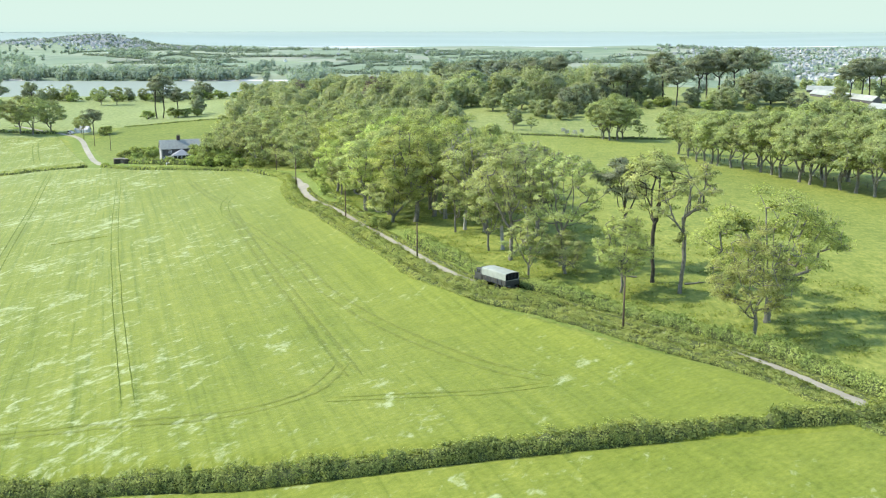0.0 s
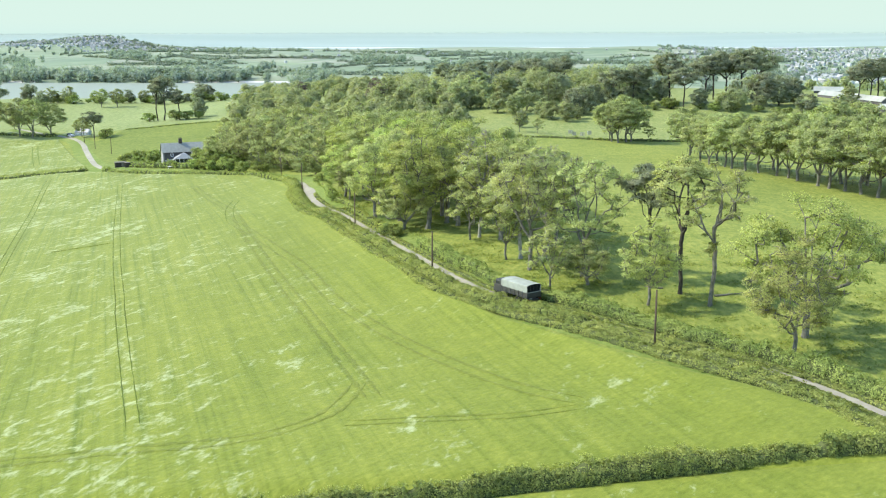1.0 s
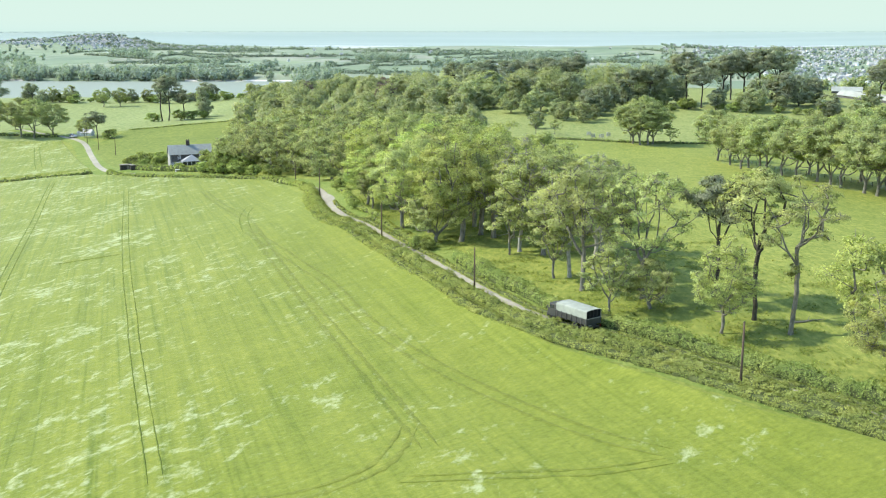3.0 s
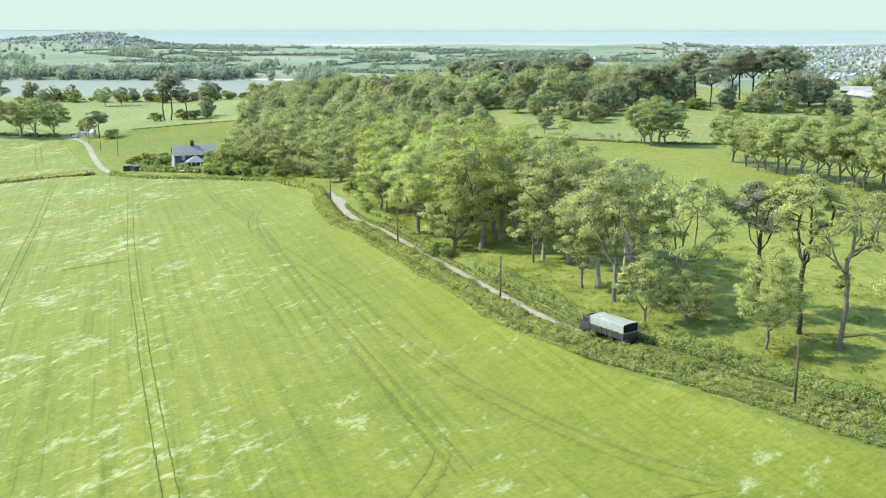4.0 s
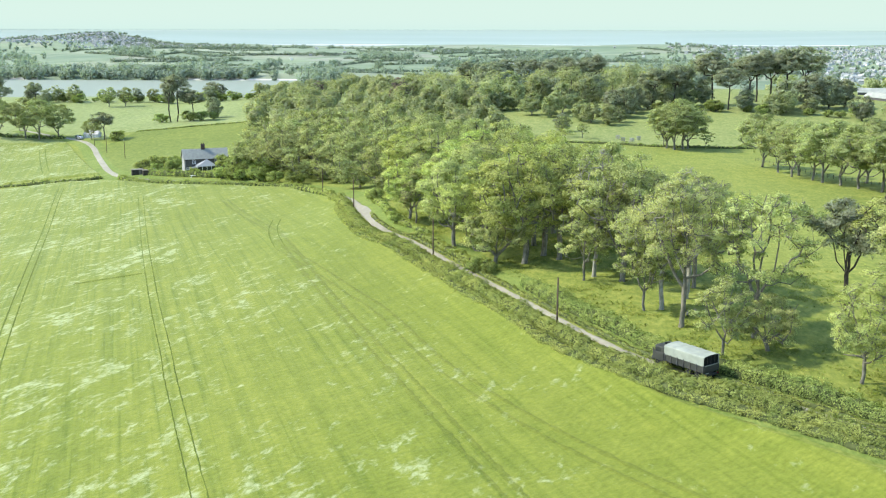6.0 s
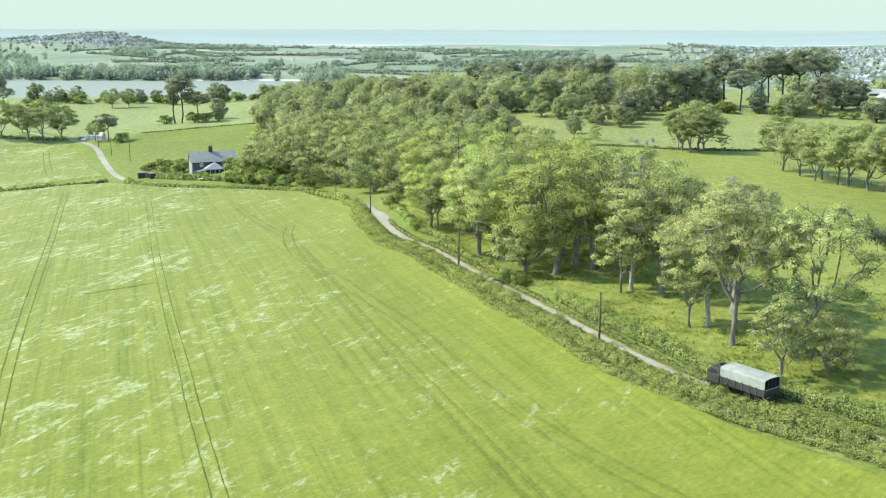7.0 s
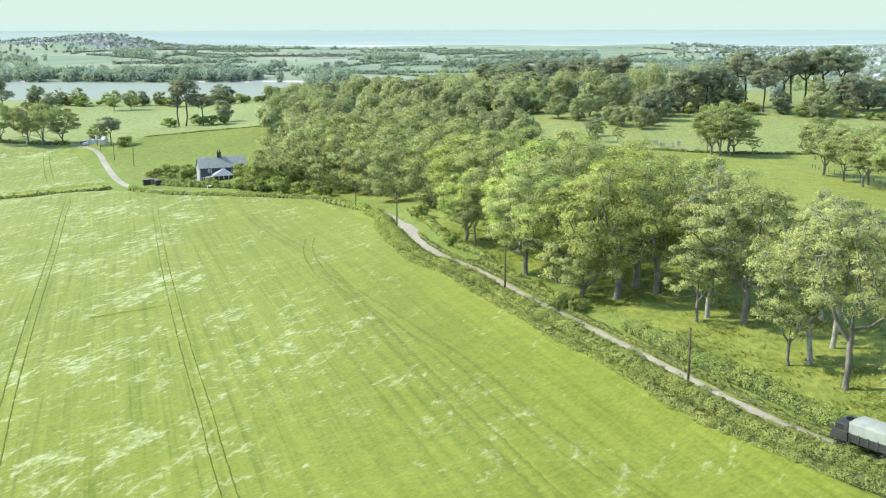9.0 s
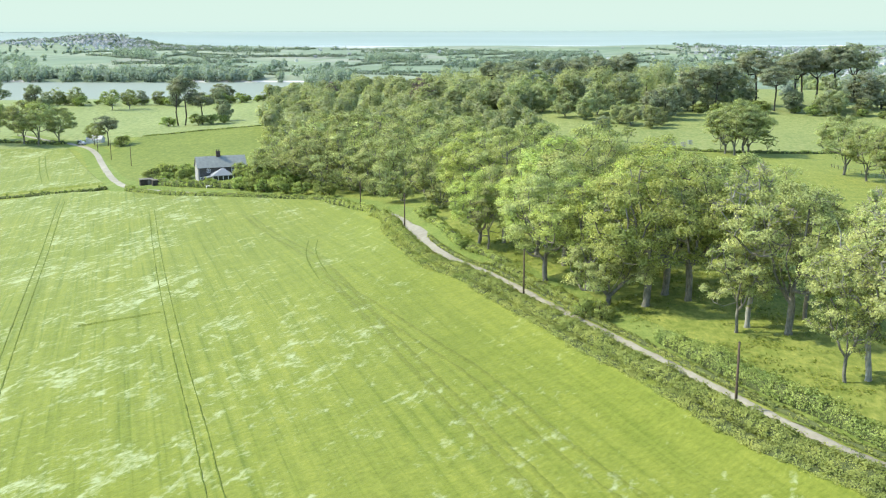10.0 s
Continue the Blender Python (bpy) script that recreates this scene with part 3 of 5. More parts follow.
    for i in range(1, len(nodes)):
        p = parent[i]
        r0 = min(rad[p], rad[i] * 1.25)
        segs.append((nodes[p], nodes[i], r0, rad[i]))
    segs.insert(0, (np.array([0, 0, -0.7]), nodes[1] * 0.35, trunk_r * 1.55, trunk_r * 1.08))
    e = tagged(new(name), label, "tree")
    part("trunk", tube_mesh("trunk", segs + fine, M[bark], 5), None, e)
    per = leaves // clumps
    cs, ns, ls = [], [], []
    lobes = [(c, clump_r * rng.uniform(0.7, 1.3), int(per * rng.uniform(0.6, 1.4))) for c in centre]
    for k in range(ivy):
        lobes.append((np.array([*(rng.randn(2) * 0.35), tall * bare * rng.uniform(0.25, 1.0)]), clump_r * 0.75, per))
    for c, r, m in lobes:
        out = (c - np.array([0, 0, base_z + 0.35 * crown_h])) / crown_r
        tufts = max(4, m // 24)
        d = rng.randn(tufts, 3)
        d[:, 2] = np.where(rng.rand(tufts) < 0.8, np.abs(d[:, 2]), d[:, 2])
        d /= np.linalg.norm(d, axis=1)[:, None]
        mid = c + d * np.array([r, r, r * flat]) * rng.uniform(0.45, 1.0, (tufts, 1))
        n = max(3, m // tufts)
        o = rng.randn(tufts, n, 3) * np.array([0.2, 0.2, 0.11]) * r
        o[:, :, 2] -= 0.35 * np.hypot(o[:, :, 0], o[:, :, 1])
        cs.append((mid[:, None] + o).reshape(-1, 3))
        dd = np.repeat(d, n, 0)
        q = dd * np.array([0.75, 0.75, 0.9]) + out * dome + np.array([0, 0, 0.3]) + (o * np.array([1, 1, 1.6]) / r * 1.1).reshape(-1, 3)
        ls.append(q / np.linalg.norm(q, axis=1)[:, None])
        ns.append(dd * 0.7 + out * 0.3 + np.array([0, 0, 0.35]) + rng.randn(len(dd), 3) * 0.4)
    cs, ns, ls = np.concatenate(cs), np.concatenate(ns), np.concatenate(ls)
    part("crown", leaf_mesh("crown", cs, ns, spray * (0.6 + 0.8 * rng.rand(len(cs))), M[leaf], ls), None, e)
    return e


class Grove:
    """Plants copies of one tree: the first stays where it is first asked for."""

    def __init__(self, model, group):
        self.model, self.group, self.used = model, group, False
        model["group"] = group

    def put(self, x, y, scale=1.0, turn=0.0, sink=0.0, tilt=0.0):
        m = pose(x, y, hgt(x, y) - sink, tilt, 0, turn) @ Matrix.Diagonal((scale, scale, scale, 1))
        if not self.used:
            self.used = True
            self.model.matrix_world = m
            return self.model
        s = self.model.scale.copy()
        self.model.scale = (1, 1, 1)
        c = copy_thing(self.model, m)
        self.model.scale = s
        return c

OAK_LABEL = "broad oak in fresh green spring leaf on meadow grass"
OAKS = [Grove(make_tree("oak_tree", OAK_LABEL, s, 18, 7.2 + 0.5 * (s % 3), 0.27, 0.44, 58, 29000, "oak_bright" if s in (12, 14) else "oak", spray=0.21, clump_r=1.75, flat=0.48, top=0.58, twigs=5, fill=0.74, dome=0.75), "oaks of the wood") for s in (11, 12, 13, 14)]
LOW_OAK = Grove(make_tree("oak_tree", "low spreading oak with grey-green leaf beside the lane", 25, 9.6, 6.0, 0.22, 0.36, 44, 20000, "oak_thin", spray=0.2, clump_r=1.35, flat=0.5, top=0.45), "low oaks by the lane")
FAR_OAKS = [Grove(make_tree("oak_tree", "broad oak in spring leaf, tinted for haze, across the meadow", s, 18, 7.8, 0.24, 0.38, 70, 20000, "oak_far", spray=0.29, clump_r=1.9, flat=0.52, top=0.54, twigs=2, fill=0.74, dome=0.7), "oaks across the meadow") for s in (15, 16, 17)]
WOOD = [Grove(make_tree("oak_tree", "leafy oak with a low crown in the wood above the farmhouse", s, 17, 7.8, 0.05, 0.4, 74, 18000, "wood_leaf", spray=0.32, clump_r=2.1, flat=0.5, top=0.52, twigs=2, skirt=0.7, fill=0.86, dome=1.0), "oaks above the farmhouse") for s in (18, 19, 20)]
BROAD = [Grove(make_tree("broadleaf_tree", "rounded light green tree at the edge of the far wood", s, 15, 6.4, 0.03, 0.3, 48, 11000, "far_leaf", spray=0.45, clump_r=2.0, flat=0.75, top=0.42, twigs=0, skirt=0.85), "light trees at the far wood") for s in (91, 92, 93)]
THIN = [Grove(make_tree("oak_tree", "airy oak with thin olive leaf and visible limbs", s, 19, 6.4, 0.34, 0.33, 74, 19000, "oak_thin", "bark_pale" if s == 23 else "bark", spray=0.19, clump_r=1.35, flat=0.45, top=0.66, twigs=7), "thinly leaved oaks") for s in (21, 22, 23)]
TALL = [Grove(make_tree("ash_tree", "tall forked tree with bare dark limbs and sparse leaf", s, 20, 5.4, 0.5, 0.31, 46 if s == 31 else 38, 15000 if s == 31 else 8000, "oak_thin", "bark_dark" if s == 31 else "bark", 0.19, 1.3, 0.42, top=0.72, fill=0.75, twigs=5, ivy=0 if s == 31 else 5), "tall sparse trees on the meadow") for s in (31, 32)]
YOUNG = [Grove(make_tree("young_tree", "slim young tree with light yellow-green leaf", s, 12, 4.4, 0.26, 0.20, 46, 13000, "oak_thin" if s == 41 else "oak", "bark", 0.17, 1.0, 0.42, top=0.5, fill=0.6, twigs=6), "young trees by the hedge") for s in (41, 42)]
SAPLING = Grove(make_tree("young_tree", "full young tree in pale yellow-green leaf by the hedge", 45, 14, 5.0, 0.2, 0.24, 84, 30000, "sapling", "bark", 0.14, 1.15, 0.5, top=0.48, fill=0.55, twigs=6), "young trees by the hedge")
BARE = [Grove(make_tree("bare_oak", "half-dead oak with pale bare limbs and little leaf", 81, 19.5, 4.8, 0.42, 0.32, 54, 7500, "oak_thin", "bark_pale", 0.19, 1.1, 0.45, 0.64, (1.5, 0.5), 0.45, 8, 3), "half-dead oaks")]
PINE = [Grove(make_tree("pine_tree", "dark pine with a flat wind-shaped crown", s, 19, 6.6, 0.52, 0.34, 54, 20000, "dark", "bark_dark", 0.3, 1.9, 0.40, 0.62, (1.2, 0.4)), "dark pines") for s in (51, 52)]
SLIM_PINE = Grove(make_tree("pine_tree", "dark pine with a small domed crown among the meadow trees", 55, 17, 3.6, 0.62, 0.26, 26, 14000, "dark", "bark_dark", 0.22, 1.45, 0.5, 0.55, (0.8, 0.3)), "dark pines")
ROUND = [Grove(make_tree("dark_tree", "dense dark evergreen tree in the wood", s, 15, 5.6, 0.06, 0.3, 64, 12000, "dark", "bark_dark", 0.42, 1.8, 0.75, 0.45, twigs=0, skirt=0.85), "dark evergreen trees") for s in (61, 62)]
COPPER = Grove(make_tree("copper_beech", "dark purple copper beech in the far wood", 64, 15, 5.8, 0.05, 0.35, 60, 11000, "copper", "bark_dark", 0.42, 1.8, 0.7, 0.45, twigs=0, skirt=0.85), "copper beeches")
BUSH = [Grove(make_tree("bush", "rounded green bush beside the lane", s, 3.2, 1.9, 0.05, 0.08, 22, 4400, "hedge_green", "bark_dark", 0.17, 0.8, 0.75, 0.4, twigs=0, skirt=0.8), "bushes") for s in (71, 72)]
for g in BUSH:
    g.model["category"] = "bush"


def plant(groves, spots, rng):
    for i, (x, y, s) in enumerate(spots):
        groves[i % len(groves)].put(x, y, s * rng.uniform(0.96, 1.04), rng.uniform(0, 360), 0.1)


rng = random.Random(5)
BARE[0].put(11.2, 162.0, 1.0, 40)
BARE[0].put(24.5, 159.0, 0.85, 200)
# trees on the meadow by the lane
TALL[0].put(39.1, 119.0, 0.97, 20)
TALL[1].put(42.0, 113.4, 0.97, 100)
SLIM_PINE.put(35.6, 126.5, 1.0, 190)
SAPLING.put(34.0, 114.3, 0.88, 60)
SAPLING.put(47.0, 92.8, 1.0, 10)
OAKS[3].put(50.4, 99.8, 0.98, 200)
YOUNG[0].put(21.4, 122.0, 0.84, 250)
YOUNG[1].put(15.6, 141.6, 0.92, 90)
YOUNG[0].put(9.5, 160.0, 0.97, 30)
LOW_OAK.put(-3.5, 175.0, 1.0, 70)
LOW_OAK.put(27.0, 124.5, 0.7, 200)
THIN[2].put(17.9, 141.8, 0.94, 80)
THIN[0].put(19.0, 133.8, 1.0, 310)
THIN[1].put(26.6, 128.9, 0.98, 15)
plant(THIN, [(18.6, 164.5, 0.86), (24.2, 153, 0.9), (22.0, 147.0, 0.93)], rng)
plant(YOUNG, [(-18.8, 212.3, 0.95), (-15, 217.3, 1.1)], rng)
plant(OAKS, [(-10.5, 190.5, 0.84), (1.2, 173.8, 1.14), (4.6, 179.2, 1.1), (7.0, 175.6, 1.08), (15.0, 158.4, 1.0), (-20.4, 216.4, 0.72), (-16.0, 217.0, 0.76), (3.5, 188.3, 1.0), (-7.3, 199.4, 0.95), (-11.3, 205.3, 0.9), (-0.4, 206.9, 1.05), (7.7, 199.7, 1.05), (15.6, 186, 1.0), (-7.6, 220.2, 1.05), (0.6, 225.8, 1.1), (10.2, 216.8, 1.0), (-15, 233, 1.05), (-22.1, 243.8, 1.0), (-10, 249.4, 1.1), (1.1, 249, 1.0), (17.1, 202.9, 0.9), (-5.0, 184.5, 0.9)], rng)
plant(WOOD, [(-80.4, 351.8, 0.95), (-72.4, 346.3, 1.0), (-65, 338.4, 1.05), (-56.5, 328.2, 1.05), (-48.4, 315.9, 1.0), (-39.3, 291.8, 1.0), (-29, 263, 1.0), (-73.5, 372.3, 1.05), (-62.6, 365.9, 1.1), (-52.1, 353.7, 1.15), (-42.3, 337.3, 1.1), (-32, 316.6, 1.05), (-20.1, 285.4, 1.05), (-65.4, 400.3, 1.15), (-51.9, 387.2, 1.15), (-39.1, 370.8, 1.15), (-25.9, 347.6, 1.1), (-13.6, 320, 1.0), (-56.9, 431.8, 1.15), (-42, 414.7, 1.2), (-26.8, 391.1, 1.1), (-86.2, 384.5, 1.05), (-77.5, 421.6, 1.1)], rng)
plant(BUSH, [(-85.9, 340.5, 1.6), (-82.5, 336.5, 1.4), (-76.2, 331.3, 1.7), (-69.7, 325.6, 1.4), (-62.1, 317.9, 1.6), (-91.1, 344.3, 1.5), (-6.6, 172.0, 0.9), (-4.6, 169.5, 0.8), (-23.1, 215.9, 0.8), (-30.3, 245.3, 1.2)], rng)
# growth round the farmhouse
plant(BUSH, [(-92.1, 357.5, 2.3), (-87.1, 352, 2.6), (-81.3, 348.6, 2.3), (-75.6, 343.7, 2.2), (-88, 366, 2.8), (-128, 393, 1.8), (-118.7, 378, 1.3), (-118.5, 384, 1.7), (-131, 387, 1.5), (-124, 379, 1.2)], rng)
# the row across the meadow
plant(FAR_OAKS, [(84.5, 312, 0.9), (87, 293, 0.95), (90.5, 275, 0.95), (94.5, 260, 0.95), (97.5, 236, 1.0), (101.5, 225, 1.0), (105.5, 213, 1.0), (84.5, 344.5, 1.00), (85, 328, 0.9), (88.5, 319, 0.95), (87, 301, 0.98), (89, 284, 1.0), (100.4, 296.8, 1.04), (93.3, 267, 1.00), (95, 253.2, 1.04), (96.5, 241.6, 1.04), (99.7, 231.2, 1.07), (105.2, 249.9, 1.16), (111.7, 249.5, 1.16), (103.4, 219.6, 1.10), (107.9, 207.8, 1.10), (113, 195.7, 1.12), (114.4, 227.8, 1.16), (120.2, 212.7, 1.16), (124.8, 235.4, 1.22), (107.4, 274.2, 1.16), (116.4, 263.9, 1.22)], rng)
plant(FAR_OAKS, [(65.0, 408, 1.0), (67.0, 402, 1.05), (70.5, 404.5, 1.1), (73.0, 408, 0.95)], rng)
plant(YOUNG, [(64.8, 413.7, 0.75), (80.7, 411.4, 0.6), (28.6, 454.6, 0.85), (36.7, 448.2, 0.6)], rng)
# left pasture
plant(FAR_OAKS, [(-237, 541, 1.25), (-228, 545, 1.05), (-246, 545, 1.2), (-262, 549, 1.2), (-206, 533, 0.66), (-267.2, 728.8, 0.8), (-257.3, 734.5, 0.8)], rng)
SLIM_PINE.put(-183.0, 594, 1.5, 30)
SLIM_PINE.put(-178.6, 592, 1.55, 140)
PINE[1].put(-168.5, 590, 0.92, 200)
ROUND[0].put(-161.5, 606, 0.9, 60)
PINE[0].put(-339, 708, 1.25, 80)
PINE[1].put(-330.5, 700, 0.85, 10)
PINE[0].put(-331.5, 757, 0.82, 250)
PINE[0].put(-197.5, 527.6, 0.75, 200)
plant(BUSH, [(-187, 590, 1.9), (-170.5, 588, 2.1), (-164, 590, 1.9), (-157.6, 591, 1.6), (-189, 522.2, 1.8)], rng)
plant(ROUND, [(-340.9, 654.6, 1.1), (-348.6, 668.7, 1.0), (-311.7, 728.4, 0.9), (-233.7, 759.2, 0.8), (-222, 760.7, 0.85), (-202.6, 757.8, 0.8)], rng)

COPPER.put(-54, 622, 1.15, 40)
COPPER.put(-122, 742, 0.8, 90)
# edge of the far wood
plant(BROAD, [(-32, 592, 1.1), (-19, 589, 1.15), (-1.4, 570, 1.2), (10.5, 570, 1.15), (19.9, 547, 0.85), (29, 537, 0.8), (42.7, 519, 0.72), (46.7, 511, 0.7), (53.9, 501, 0.72), (60.2, 512, 0.55), (36, 552, 1.1), (24, 580, 1.35), (48, 560, 1.3), (8, 600, 1.4), (70, 560, 1.0), (143.3, 540, 0.95), (150, 548, 0.8), (160, 543, 0.6), (104, 566, 0.8), (201, 540, 0.7), (212, 556, 0.9), (-45, 600, 1.2), (250, 590, 0.9), (262, 600, 1.0)], rng)
plant(ROUND, [(64.7, 529, 1.15), (59, 535, 1.0), (71, 545, 1.1), (81, 560, 0.95), (92, 566, 1.1), (102, 570, 1.05), (113, 572, 1.0), (128.9, 550, 0.85), (152, 558, 1.15), (166, 562, 1.3), (176, 562, 1.25), (185, 566, 1.1), (180.4, 526, 0.9), (29.7, 477, 0.62), (33, 590, 1.2), (-6, 640, 1.2), (-30, 640, 1.1), (56, 600, 1.2)], rng)
plant(BUSH, [(86 + 8 * i + rng.uniform(-4, 4), 552 - 1.2 * i + rng.uniform(-5, 5), rng.uniform(1.2, 2.2)) for i in range(14)], rng)
plant(BROAD, [(-322, 771, 0.85), (-308, 772, 0.9), (-249, 774, 0.75), (-228, 790, 0.7), (-285, 778, 0.5), (-270, 777, 0.5)], rng)
plant(ROUND, [(-262, 774, 0.8), (-213, 800, 0.95), (-341, 770, 0.9), (-204, 790, 0.9)], rng)
plant(BUSH, [(-330 + 5.2 * i + rng.uniform(-4, 4), 770 + rng.uniform(-8, 8), rng.uniform(1.2, 2.6)) for i in range(34)], rng)

# ---- hedges ----


def hedge(pts, width, tall, per_metre, leaf, label, spray=0.3, seed=1, group="hedges", lift=0.0, step=0.8, vary=()):
    rs = np.random.RandomState(seed)
    np.random.seed(seed)
    line = curve_points(pts, step)
    nn = normals_of(line)
    k = len(line)
    t = thing("hedge", (0, 0, 0), label, "hedge", group)
    s = np.arange(k) * step
    hh = tall * (1 + 0.20 * np.sin(s * 0.31 + seed) * np.sin(s * 0.113 + seed) + 0.10 * np.sin(s * 0.83 + 2 * seed) + 0.11 * rs.randn(k))
    ends = np.minimum(np.arange(k), np.arange(k)[::-1])
    hh = hh * np.clip(0.12 + ends * 0.3, 0, 1)
    if vary:
        hh = hh * np.interp(line[:, 1], [v[0] for v in vary], [v[1] for v in vary])
    ww = width * np.clip(0.3 + ends * 0.25, 0, 1) * (1 + 0.18 * np.sin(s * 0.23 + 2 * seed) + 0.09 * rs.randn(k))
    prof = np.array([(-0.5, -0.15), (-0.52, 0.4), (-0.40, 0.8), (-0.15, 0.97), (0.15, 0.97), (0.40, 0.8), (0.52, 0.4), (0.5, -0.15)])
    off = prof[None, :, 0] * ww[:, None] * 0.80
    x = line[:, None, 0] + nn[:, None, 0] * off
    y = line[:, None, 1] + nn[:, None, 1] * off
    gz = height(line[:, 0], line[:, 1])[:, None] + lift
    # a dark sheet fills the hedge behind its leaf sprays
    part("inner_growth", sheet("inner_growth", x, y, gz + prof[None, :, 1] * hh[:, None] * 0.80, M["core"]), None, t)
    # sprays gather in tufts of about two dozen
    each = 22
    tufts = max(2, int(k * step * per_metre) // each)
    n = tufts * each
    i = np.repeat(rs.randint(0, k - 1, tufts), each)
    a = np.repeat(rs.uniform(-0.15, math.pi + 0.15, tufts), each) + rs.randn(n) * 0.16
    q = np.repeat(0.78 + 0.26 * rs.rand(tufts) + 0.30 * rs.rand(tufts) ** 5, each) + rs.randn(n) * 0.06
    ox = np.cos(a) * 0.52 * ww[i] * q * (1 - 0.12 * np.sin(a))
    oz = (np.abs(np.sin(a)) ** 0.55) * hh[i] * q
    along = (np.repeat(rs.rand(tufts), each) + rs.randn(n) * 0.28)[:, None]
    c2 = line[i] * (1 - along) + line[i + 1] * along + nn[i] * ox[:, None]
    c = np.column_stack([c2, height(line[i, 0], line[i, 1]) + lift + oz])
    nrm = np.column_stack([nn[i] * np.cos(a)[:, None], np.sin(a)]) * 0.8 + rs.randn(n, 3) * 0.5 + np.array([0, 0, 0.25])
    lie = np.column_stack([nn[i] * np.cos(a)[:, None], np.sin(a) + 0.2]) + rs.randn(n, 3) * 0.25
    part("foliage", leaf_mesh("foliage", c, nrm, spray * (0.6 + 0.9 * rs.rand(n)), M[leaf], lie), None, t)
    return t


def beside(off, i0, i1, stride=6):
    return [tuple(LANE[i] + LANE_N[i] * off) for i in range(i0, i1, stride)]


def near_index(x, y):
    return int(np.argmin(np.hypot(LANE[:, 0] - x, LANE[:, 1] - y)))


# which way the lane's normal points: field side is the one with smaller x + y
i_r, i_bend = near_index(72, 29.7), near_index(-31.5, 236.9)
fs = 1 if (LANE_N[near_index(6.4, 136.1)] @ np.array([-0.8, -0.6])) > 0 else -1
hedge(list(zip(HEDGE_X, HEDGE_Y)), 2.5, 1.65, 900, "hedge_green", "thick trimmed green hedge between two barley fields", 0.15, 2)
hedge(beside(2.5 * fs, i_r, i_bend + 40), 2.5, 1.0, 680, "hedge_pale", "rough leafy hedge on the field side of the lane", 0.14, 13, vary=((80, 0.6), (86, 1.0), (90, 1.4), (118, 1.45), (130, 1.35), (155, 1.45), (200, 1.35), (225, 1.15), (238, 1.3), (250, 1.7), (280, 1.7)))
hedge(beside(4.3 * fs, i_r, i_bend + 20), 2.0, 0.85, 420, "hedge_pale", "low tangle of grass and nettles beside the barley", 0.13, 21, "verge growth")
hedge(beside(1.2 * fs, i_r, i_bend - 2), 0.8, 0.45, 130, "hedge_pale", "long grass at the edge of the lane", 0.15, 22, "verge growth")
hedge(beside(-1.25 * fs, i_r, i_bend - 4), 1.0, 0.45, 130, "hedge_pale", "long grass at the edge of the lane", 0.15, 23, "verge growth")
hedge(beside(-3.2 * fs, i_r, near_index(-4.3, 163.8)), 2.2, 1.65, 700, "hedge", "dense dark green hedge on the meadow side of the lane", 0.14, 4, vary=((60, 1.0), (120, 0.9), (140, 0.95), (165, 1.15)))
hedge(beside(-2.6 * fs, near_index(-5.9, 169.4), near_index(-22.3, 209.3)), 1.8, 0.8, 300, "hedge_pale", "patchy low growth along the lane by the wood", 0.18, 5)
hedge(beside(-4.6 * fs, near_index(-20.0, 200.0), i_bend + 30), 2.2, 0.8, 260, "hedge_pale", "rank grass and bramble above the bend of the lane", 0.18, 24, "verge growth")
hedge([(-44.2, 274.6), (-61.2, 309.4), (-84.5, 326.3), (-110.9, 341.4), (-124.9, 354.6), (-133.5, 366.4)], 2.2, 1.4, 220, "hedge_pale", "low hedge bank along the lane below the farmhouse", 0.22, 6)
hedge([(-295.6, 403.1), (-238.1, 397.2), (-185.8, 388.2), (-155.6, 378.2), (-143.1, 376.6)], 1.8, 1.3, 45, "hedge", "dark field hedge at the far end of the barley", 0.4, 7)
hedge([(-78.8, 337.1), (-92.7, 347.3), (-109.8, 357.2), (-120.6, 367.4), (-126.5, 374.0)], 2.4, 2.1, 160, "hedge_green", "garden hedge in front of the farmhouse", 0.28, 8)
hedge([(-296.4, 557.7), (-252.8, 547.9), (-223.7, 543.1)], 2.0, 1.6, 35, "hedge", "dark hedge behind the upper barley field", 0.5, 9)
hedge([(22.2, 434.3), (47.6, 422.1), (64.8, 412.2), (90.5, 410.4), (121.3, 419.2)], 1.4, 1.0, 30, "hedge", "low dark hedge across the meadow", 0.45, 10)

hedge([(-189, 552), (-175, 555), (-160, 559), (-130, 566), (-95, 575), (-66, 582)], 1.6, 0.5, 60, "hedge_pale", "pale flowering bank between two pastures", 0.5, 11)

# ---- rough grass under the trees ----
rs_ = np.random.RandomState(66)
np.random.seed(66)
clumps_ = []
while len(clumps_) < 1100:
    y = rs_.uniform(84, 235)
    x = np.interp(y, LANE[:420, 1], LANE[:420, 0]) + 4.8 + 46 * rs_.rand() ** 1.3
    if math.sin(x * 0.21 + 0.6 * math.sin(y * 0.13)) * math.sin(y * 0.17 + 1.3) + 0.5 * rs_.randn() > 0.1:
        clumps_.append((x, y))
each_ = 26
gc = np.repeat(np.array(clumps_), each_, 0) + rs_.randn(len(clumps_) * each_, 2) * np.array([0.75, 0.6])
gz_ = height(gc[:, 0], gc[:, 1]) + 0.05 + 0.22 * rs_.rand(len(gc))
gn = rs_.randn(len(gc), 3) * np.array([0.6, 0.6, 0.3]) + np.array([0, -0.1, 1.1])
gl = rs_.randn(len(gc), 3) * 0.3 + np.array([0, 0, 1])
M["tussock"] = leaf_material("tussock_grass", (0.125, 0.156, 0.036), (0.172, 0.208, 0.048), (0.235, 0.268, 0.068), 0.45)
